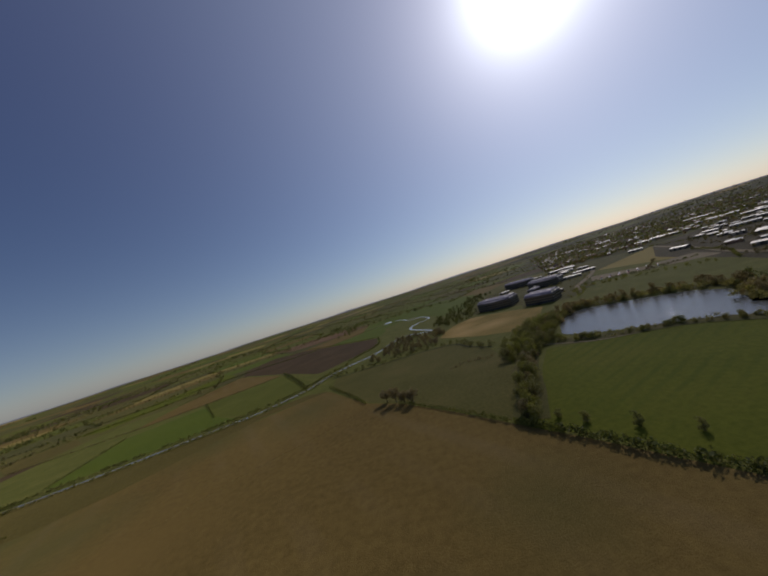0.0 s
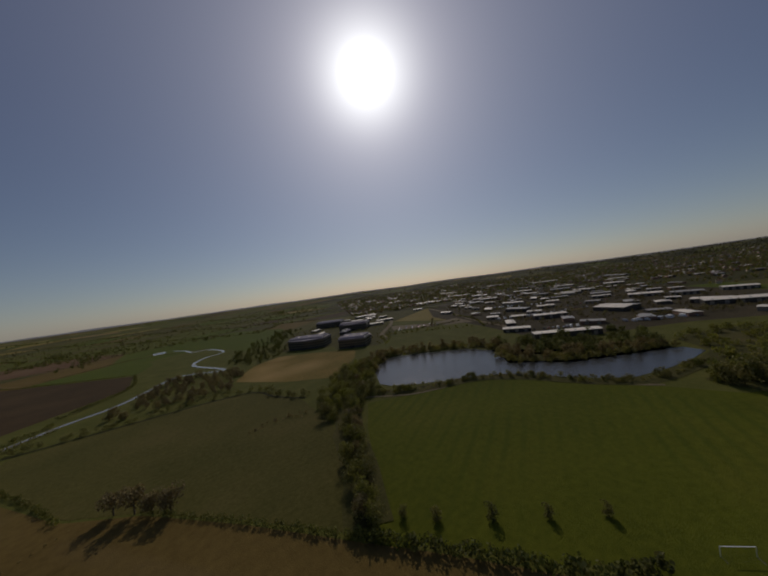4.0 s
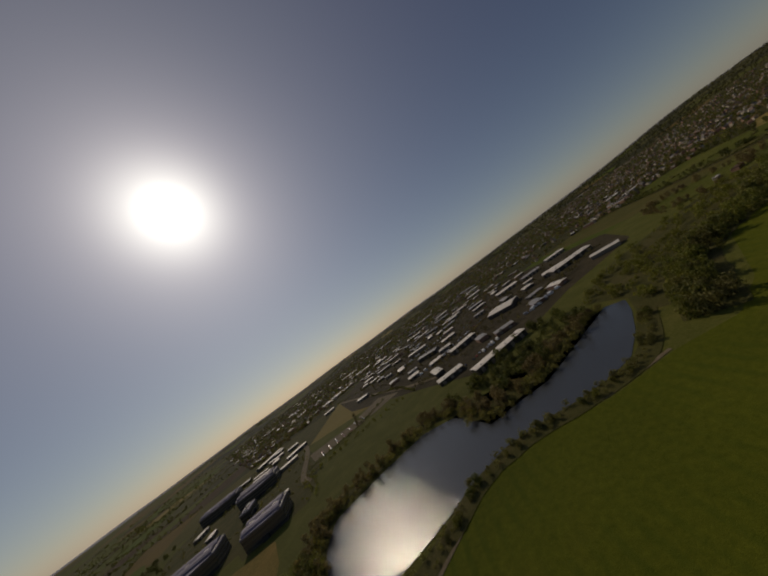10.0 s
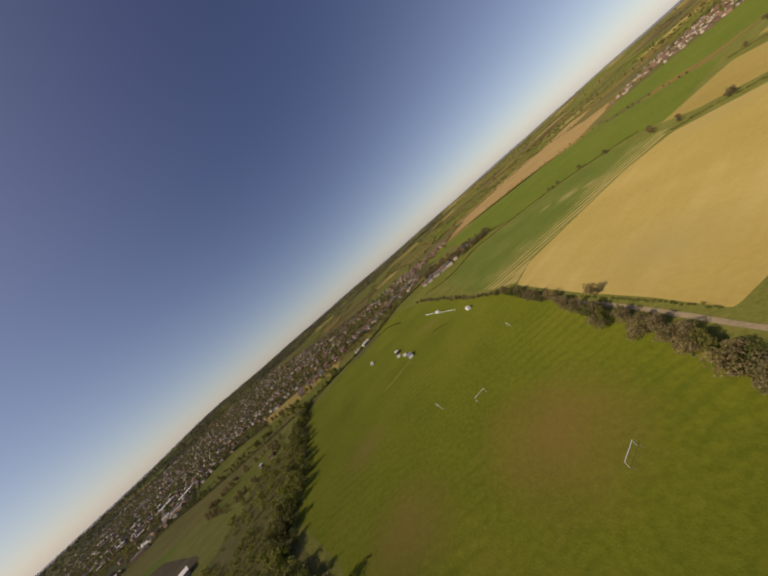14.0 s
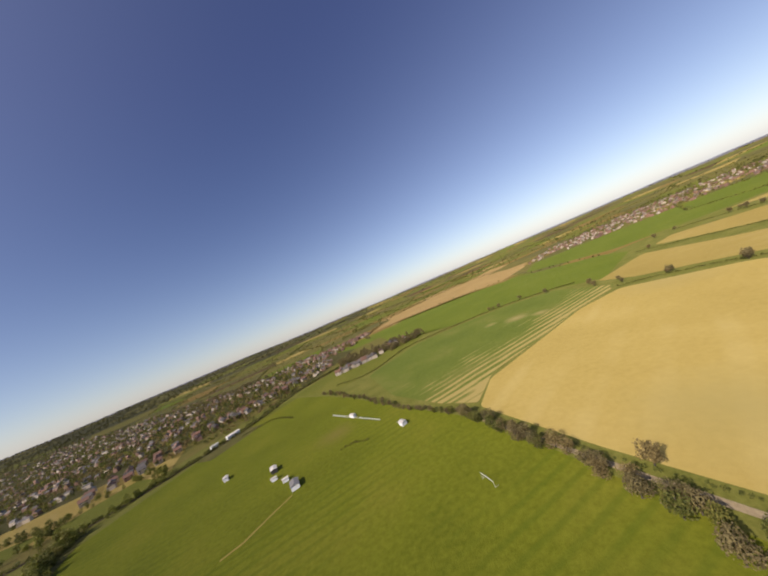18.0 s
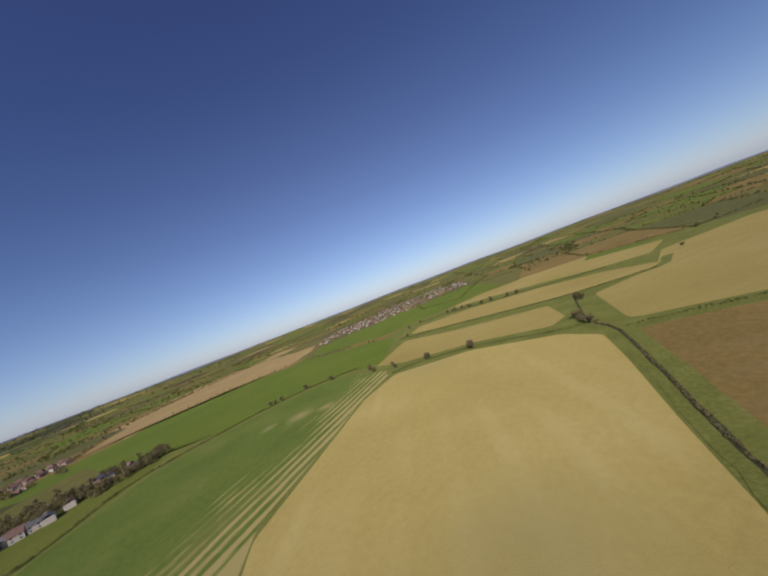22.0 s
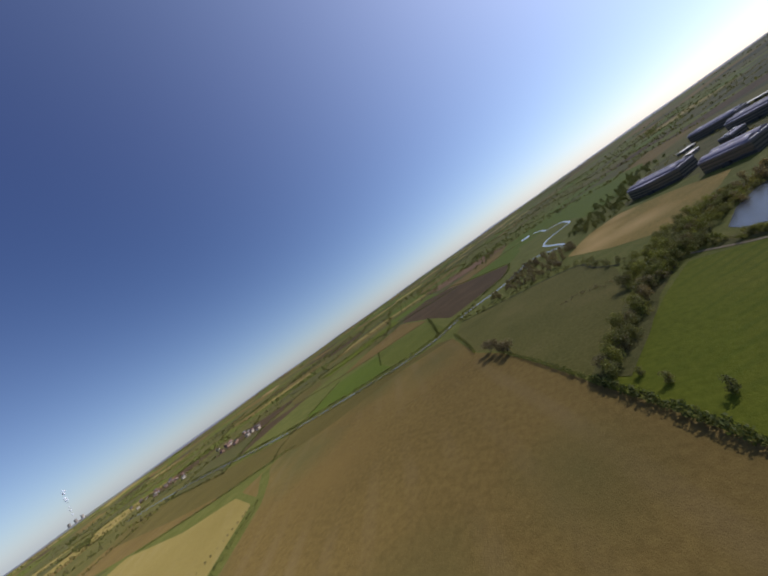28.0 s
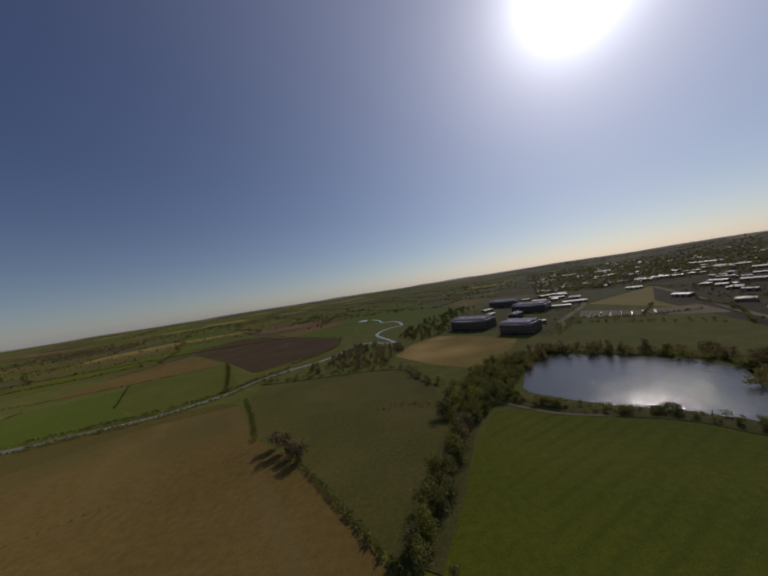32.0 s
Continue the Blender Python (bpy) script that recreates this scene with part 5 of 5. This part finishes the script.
# the rest of the town, too many to count
def town_mass():
    rng = np.random.default_rng(21)
    V, F, S = [], [], []
    trees = []
    for _ in range(42000):
        az, d = radians(rng.uniform(24, 172)), rng.uniform(480, 2650) ** 1.0
        x, y = 60 + math.sin(az) * d, 80 + math.cos(az) * d
        if not town_here(x, y):
            continue
        if any(within(x, y, g) for g in GREENS) or (300 < x < 1000 and 60 < y < 760 and rng.random() < 0.75):
            continue
        street = noise.noise((x / 150, y / 150, 1.0)) + 0.4 * noise.noise((x / 45, y / 45, 7.0))
        if rng.random() < (0.68 if street > 0.0 else 0.93):
            trees.append((x, y, rng.uniform(0.45, 1.15), rng.uniform(0, 6.28), rng.integers(99)))
            continue
        if math.degrees(az) < 92 and rng.random() < 0.6 or (400 < x < 640 and -480 < y < -170):
            continue
        w, dd, t, r = rng.uniform(5.5, 10), rng.uniform(5, 7), rng.uniform(3.6, 4.8), rng.uniform(1.8, 2.6)
        a = radians(22 + 90 * rng.integers(2) + rng.normal(0, 14))
        big = math.degrees(az) < 100 and rng.random() < 0.22
        if big:
            w, dd, t, r, a = rng.uniform(12, 32), rng.uniform(8, 16), rng.uniform(3.5, 5.5), 0.7, radians(rng.choice((-30, 60, 14)) + rng.normal(0, 12))
        c, s, h, o = math.cos(a), math.sin(a), float(height(x, y)), len(V)
        for px, py, pz in ((-1, -1, -0.3), (1, -1, -0.3), (1, 1, -0.3), (-1, 1, -0.3), (-1, -1, t), (1, -1, t), (1, 1, t), (-1, 1, t), (-1, 0, t + r), (1, 0, t + r)):
            lx, ly = px * w / 2, py * dd / 2
            V.append((x + lx * c - ly * s, y + lx * s + ly * c, h + pz))
        wall, roof = int(rng.random() < 0.42), 2 + int(rng.random() < 0.66)
        if big:
            wall, roof = rng.choice((0, 5)), rng.choice((3, 4, 6, 6))
        for f, m in (((0, 1, 5, 4), wall), ((2, 3, 7, 6), wall), ((1, 2, 6, 9, 5), wall), ((3, 0, 4, 8, 7), wall), ((4, 5, 9, 8), roof), ((6, 7, 8, 9), roof)):
            F.append([o + i for i in f])
            S.append(m)
    for _ in range(2600):
        x, y = rng.uniform(-1080, -168), rng.uniform(-1250, -700)
        core = noise.noise((x / 170, y / 120, 4.0)) + 0.25
        if not within(x, y, VILLAGE) or rng.random() > 0.35 + core:
            continue
        w, dd, t, r = rng.uniform(6, 9.5), rng.uniform(5, 7), rng.uniform(3.5, 5), rng.uniform(1.6, 2.4)
        a = radians(90 * rng.integers(2) + rng.normal(0, 20))
        c, s, h, o = math.cos(a), math.sin(a), float(height(x, y)), len(V)
        if rng.random() < 0.5:
            trees.append((x, y, rng.uniform(0.45, 1.15), rng.uniform(0, 6.28), rng.integers(99)))
            continue
        for px, py, pz in ((-1, -1, -0.3), (1, -1, -0.3), (1, 1, -0.3), (-1, 1, -0.3), (-1, -1, t), (1, -1, t), (1, 1, t), (-1, 1, t), (-1, 0, t + r), (1, 0, t + r)):
            lx, ly = px * w / 2, py * dd / 2
            V.append((x + lx * c - ly * s, y + lx * s + ly * c, h + pz))
        wall, roof = int(rng.random() < 0.5), 2 + int(rng.random() < 0.3)
        for f, m in (((0, 1, 5, 4), wall), ((2, 3, 7, 6), wall), ((1, 2, 6, 9, 5), wall), ((3, 0, 4, 8, 7), wall), ((4, 5, 9, 8), roof), ((6, 7, 8, 9), roof)):
            F.append([o + i for i in f])
            S.append(m)
    ob = mesh_object("town_houses", V, F, [BRICK, PLASTER, TILE_RED, TILE_GREY, WHITE_ROOF, DARK_CLAD, GREY_ROOF], slots=S)
    tagged(ob, "far streets of small brick and rendered houses", "town", "", "stuff")
    for k, (mat, text) in enumerate(((LEAF, "green trees among the far houses"), (BARE, "brown budding trees among the far houses"), (FRESH, "fresh green trees in far gardens"))):
        own = [t for i, t in enumerate(trees) if (i * 7 % 10 < 4, 4 <= i * 7 % 10 < 8, i * 7 % 10 >= 8)[k]]
        close = [t for t in own if math.hypot(t[0] - 60, t[1] - 80) < 1100]
        joined("town_trees", MASS, close, mat, text, "trees")
        joined("town_trees", SPARSE, [t for t in own if math.hypot(t[0] - 60, t[1] - 80) >= 1100], mat, text, "trees")


town_mass()


# far wooded country up to the horizon
def far_country():
    rng = np.random.default_rng(33)
    spots, ridge = [], []
    for _ in range(170):
        az, d = radians(rng.uniform(0, 360)), rng.uniform(900, 4300)
        x, y = 60 + math.sin(az) * d, 80 + math.cos(az) * d
        if town_here(x, y) or near_core((x, y)):
            continue
        along_a = rng.uniform(0, math.pi)
        n = int(rng.uniform(10, 60))
        for _ in range(n):
            u, v = rng.normal(0, 60 + d * 0.03), rng.normal(0, 12)
            px, py = x + u * math.cos(along_a) - v * math.sin(along_a), y + u * math.sin(along_a) + v * math.cos(along_a)
            if not near_core((px, py)):
                spots.append((px, py, rng.uniform(0.7, 1.4), rng.uniform(0, 6.28), rng.integers(99)))
    for _ in range(5200):                              # wooded ridge
        az, d = radians(rng.normal(112, 30)), rng.uniform(2500, 4700)
        ridge.append((60 + math.sin(az) * d, 80 + math.cos(az) * d, rng.uniform(1.0, 1.8), rng.uniform(0, 6.28), rng.integers(99)))
    joined("ridge_woods", SPARSE, ridge, DARKWOOD, "dark woods covering the ridge behind the town", "woods")
    joined("far_woods", SPARSE, spots, LEAF, "dark woods and copses in the far country", "woods")


far_country()


# ---------------------------------------------------------------- sports ground
def post(bm, x, y, z0, z1, r=0.06, k=6):
    ring = [[bm.verts.new((x + r * math.cos(6.2832 * i / k), y + r * math.sin(6.2832 * i / k), z)) for i in range(k)] for z in (z0, z1)]
    for i in range(k):
        bm.faces.new((ring[0][i], ring[0][(i + 1) % k], ring[1][(i + 1) % k], ring[1][i]))
    bm.faces.new(ring[1])
    return bm


def make_goal():
    g = tagged(new("goal"), "white football goal standing on mown grass", "goal", "football goals")
    for sx in (-3.66, 3.66):
        part("goalpost", post(bmesh.new(), sx, 0, 0, 2.44, 0.06), WHITE, g)
        part("back_stay", boxes((sx - 0.03, sx + 0.03, 0.0, 1.9, 0.02, 0.08)), GREY_ROOF, g)
    part("crossbar", boxes((-3.72, 3.72, -0.06, 0.06, 2.38, 2.50)), WHITE, g)
    bm = bmesh.new()
    for i in range(13):
        x = -3.6 + 0.6 * i
        v = [bm.verts.new(c) for c in ((x - 0.006, 0.1, 2.4), (x + 0.006, 0.1, 2.4), (x + 0.006, 1.9, 0.05), (x - 0.006, 1.9, 0.05))]
        bm.faces.new(v)
    part("net", bm, GREY_ROOF, g, "grey net cords")
    return g


goal = make_goal()
goal.matrix_world = pose(112, 79, 0.06, 0, 0, 56)
for x, y, an in ((96, 113, 135), (148, -30, 118), (167, 27, 45), (197, 22, 135)):
    copy_thing(goal, pose(x, y, 0.06, 0, 0, an))

fence = tagged(new("post_fence"), "row of white posts with a white screen on the sports ground", "fence")
p0, p1 = Vector((266, -173, 0)), Vector((211, -126, 0))
fence.matrix_world = Matrix.Translation(p0)
for i in range(26):
    q = (p1 - p0) * (i / 25)
    part("fence_post", boxes((q.x - 0.22, q.x + 0.22, q.y - 0.22, q.y + 0.22, 0, 1.3)), WHITE, fence)


def shed(x, y, w, d, tall, angle, label, wall=WHITE, roofm=WHITE_ROOF):
    r = tagged(new("pavilion"), label, "pavilion")
    w, d, tall = w * 0.62, d * 0.7, tall * 0.85
    r.matrix_world = pose(x, y, 0.05, 0, 0, angle)
    part("wall", boxes((-w / 2, w / 2, -d / 2, d / 2, 0, tall)), wall, r)
    part("roof", gable(w, d, tall, d * 0.15, 0.3, 0.15), roofm, r)
    part("door", boxes((-0.6, 0.6, -d / 2 - 0.05, -d / 2 + 0.03, 0, 2.05)), DARK_CLAD, r)
    for sx in (-0.3, 0.3):
        part("window", boxes((w * sx - 0.6, w * sx + 0.6, -d / 2 - 0.04, -d / 2 + 0.03, 1.0, 2.0)), GLASS, r)
    return r


shed(240, -152, 9, 4, 2.8, -40, "white sight screen hut behind the post row")
shed(190, -105, 8, 5, 2.8, -50, "white wooden hut under the tree row")
shed(343, -120, 9, 5, 2.8, -55, "white clubhouse hut on the sports ground")
shed(290, -105, 12, 6, 3.0, -55, "dark green hut with white roof", DARK_CLAD)
shed(258, -76, 14, 7, 3.0, -58, "white clubhouse with grey roof", WHITE, GREY_ROOF)
shed(270, -86, 6, 3, 2.5, 30, "small white storage container on grass")
shed(282, -92, 6, 3, 2.5, 30, "small white storage container on grass")
shed(428, -238, 24, 10, 4.5, 60, "long white-fronted hall by the railway")
shed(442, -222, 14, 7, 3.5, 60, "low pale annex beside the hall")
shed(480, -25, 16, 9, 4.0, -50, "earth-coloured barn in the wood edge", BRICK, TILE_RED)
shed(494, -14, 10, 6, 3.2, -50, "white shed beside the wood", PLASTER, WHITE_ROOF)


TYRE = plain("tyre_rubber", (0.015, 0.015, 0.015), (0.03, 0.03, 0.03), 3.0, 0.9)
PAINTS = [plain("silver_paint", (0.5, 0.5, 0.52), (0.56, 0.56, 0.58), 1, 0.25, 0.5), plain("dark_paint", (0.03, 0.035, 0.05), (0.05, 0.05, 0.07), 1, 0.25), plain("red_paint", (0.25, 0.03, 0.02), (0.3, 0.04, 0.03), 1, 0.3), WHITE]


def make_car(name, paint, label):
    c = tagged(new(name), label, "car", "parked cars")
    bm = bmesh.new()
    prof = [(-2.1, 0.35), (-2.15, 0.75), (-1.2, 0.9), (-0.7, 1.42), (0.9, 1.45), (1.6, 0.95), (2.1, 0.85), (2.1, 0.35)]
    a, b = ([bm.verts.new((x, y * (0.85 if z > 1.2 else 1), z)) for x, z in prof] for y in (-0.85, 0.85))
    n = len(prof)
    for i in range(n):
        bm.faces.new((a[i], a[(i + 1) % n], b[(i + 1) % n], b[i]))
    bm.faces.new(a[::-1])
    bm.faces.new(b)
    bmesh.ops.recalc_face_normals(bm, faces=bm.faces[:])
    part("body", bm, paint, c)
    part("windscreen", boxes((-0.98, -0.9, -0.66, 0.66, 0.98, 1.34)), GLASS, c)
    for x in (-1.3, 1.3):
        for y in (-0.86, 0.86):
            bm = bmesh.new()
            k = 10
            r1, r2 = ([bm.verts.new((x + 0.33 * math.cos(6.2832 * i / k), y + o, 0.33 + 0.33 * math.sin(6.2832 * i / k))) for i in range(k)] for o in (-0.1, 0.1))
            for i in range(k):
                bm.faces.new((r1[i], r1[(i + 1) % k], r2[(i + 1) % k], r2[i]))
            bm.faces.new(r1)
            bm.faces.new(r2[::-1])
            tyre = part("wheel", bm, TYRE, c)
            sy = 0.11 if y > 0 else -0.11
            part("rim", boxes((x - 0.16, x + 0.16, y + sy - 0.015, y + sy + 0.015, 0.17, 0.49)), PAINTS[0], tyre, "silver wheel rim")
    return c


cars = [make_car("car", p, t) for p, t in zip(PAINTS, ("silver car parked on pale gravel", "dark blue car parked on gravel", "red car parked on pale gravel", "white car parked on pale gravel"))]
cr = random.Random(14)
spots = [(292 + 9 * i + 7 * k, 490 - 6 * i + 9 * k, 40) for i in range(7) for k in range(3)]
spots += [(326 + 5 * i, 290 - 5 * i + 2 * (i % 3), 40) for i in range(8)] + [(440 + 7 * i, 345 - 5 * i + 3 * (i % 2), 65) for i in range(12)]
spots += [(186 + 6 * i, 500 - 3 * i, 20) for i in range(6)] + [(540 + 7 * i, 330 - 4 * i, 75) for i in range(10)]
for i, (x, y, an) in enumerate(spots):
    m = pose(x, y, 0.16, 0, 0, an + cr.uniform(-4, 4))
    k = cr.randrange(4) if i > 3 else i
    if i < 4:
        cars[i].matrix_world = m
    else:
        copy_thing(cars[k], m)


def make_van(paint, label):
    v = tagged(new("van"), label, "van", "parked vans")
    part("body", boxes((-3.0, 1.6, -1.05, 1.05, 0.5, 2.9)), paint, v)
    bm = bmesh.new()
    prof = [(1.6, 0.45), (1.6, 2.3), (2.1, 2.25), (2.7, 1.4), (3.2, 1.2), (3.2, 0.45)]
    a, b = ([bm.verts.new((x, y, z)) for x, z in prof] for y in (-0.98, 0.98))
    n = len(prof)
    for i in range(n):
        bm.faces.new((a[i], a[(i + 1) % n], b[(i + 1) % n], b[i]))
    bm.faces.new(a[::-1])
    bm.faces.new(b)
    bmesh.ops.recalc_face_normals(bm, faces=bm.faces[:])
    cab = part("cab", bm, paint, v)
    part("windscreen", boxes((2.32, 2.5, -0.85, 0.85, 1.6, 2.1)), GLASS, cab)
    for x in (-2.0, 2.2):
        for y in (-0.95, 0.95):
            bm = post(bmesh.new(), 0, 0, -0.12, 0.12, 0.4, 10)
            bmesh.ops.rotate(bm, verts=bm.verts[:], matrix=Matrix.Rotation(math.pi / 2, 3, "X"))
            bmesh.ops.translate(bm, verts=bm.verts[:], vec=(x, y, 0.4))
            part("wheel", bm, TYRE, v)
    return v


vans = [make_van(WHITE, "white box van parked in an industrial yard"), make_van(PAINTS[0], "silver box van parked in an industrial yard")]
slots_ = [(400 + 7 * i - 3 * k, 205 - 8 * i + 7 * k, 60) for i in range(6) for k in range(2)] + [(350 + 4 * i, 262 - 5 * i, 40) for i in range(4)]
slots_ += [(400 + 6 * i, 372 - 6 * i, 75) for i in range(7)] + [(540 + 7 * i, 420 - 5 * i, 20) for i in range(8)] + [(520 + 6 * i, 470 - 6 * i, 60) for i in range(6)]
for i, (x, y, an) in enumerate(slots_):
    m = pose(x + cr.uniform(-1.5, 1.5), y + cr.uniform(-1.5, 1.5), 0.16, 0, 0, an + cr.uniform(-6, 6) + 180 * cr.randrange(2))
    if i < 2:
        vans[i].matrix_world = m
    else:
        copy_thing(vans[int(cr.random() < 0.3)], m)


# ---------------------------------------------------------------- far power station
def power_station():
    az, d = radians(272.6), 4450
    x, y = 60 + math.sin(az) * d, 80 + math.cos(az) * d
    z = float(height(x, y))
    root = tagged(new("power_station"), "far pale cooling towers on the horizon", "power station")
    root.matrix_world = pose(x, y, z)
    for i, oy in enumerate((-45, 0, 45)):
        bm = bmesh.new()
        k = 20
        rings = []
        for j in range(9):
            h = j / 8
            r = 15 - 13 * h + 10 * h * h
            rings.append([bm.verts.new((r * math.cos(6.2832 * q / k), oy + r * math.sin(6.2832 * q / k), 48 * h - 2)) for q in range(k)])
        for j in range(8):
            for q in range(k):
                bm.faces.new((rings[j][q], rings[j][(q + 1) % k], rings[j + 1][(q + 1) % k], rings[j + 1][q]))
        part("cooling_tower", bm, PALE_CLAD, root)
    rng = np.random.default_rng(3)
    bm = bmesh.new()
    for i in range(60):
        h = rng.random() ** 0.8
        gap = 0.45 < h < 0.55 or 0.75 < h < 0.82
        if gap:
            continue
        r = 2 + 6 * h * rng.uniform(0.3, 1)
        c = Vector((rng.normal(0, 3 + 6 * h), rng.normal(0, 3 + 7 * h) + 25 * h, 50 + 290 * h))
        made = bmesh.ops.create_icosphere(bm, subdivisions=2, radius=r)
        for v in made["verts"]:
            v.co = v.co * (1 + 0.25 * noise.noise(v.co * 0.08 + c * 0.01)) + c
    plume = part("steam_plume", bm, STEAM, root, "thin white rising steam plume")
    for f in plume.data.polygons:
        f.use_smooth = True


power_station()
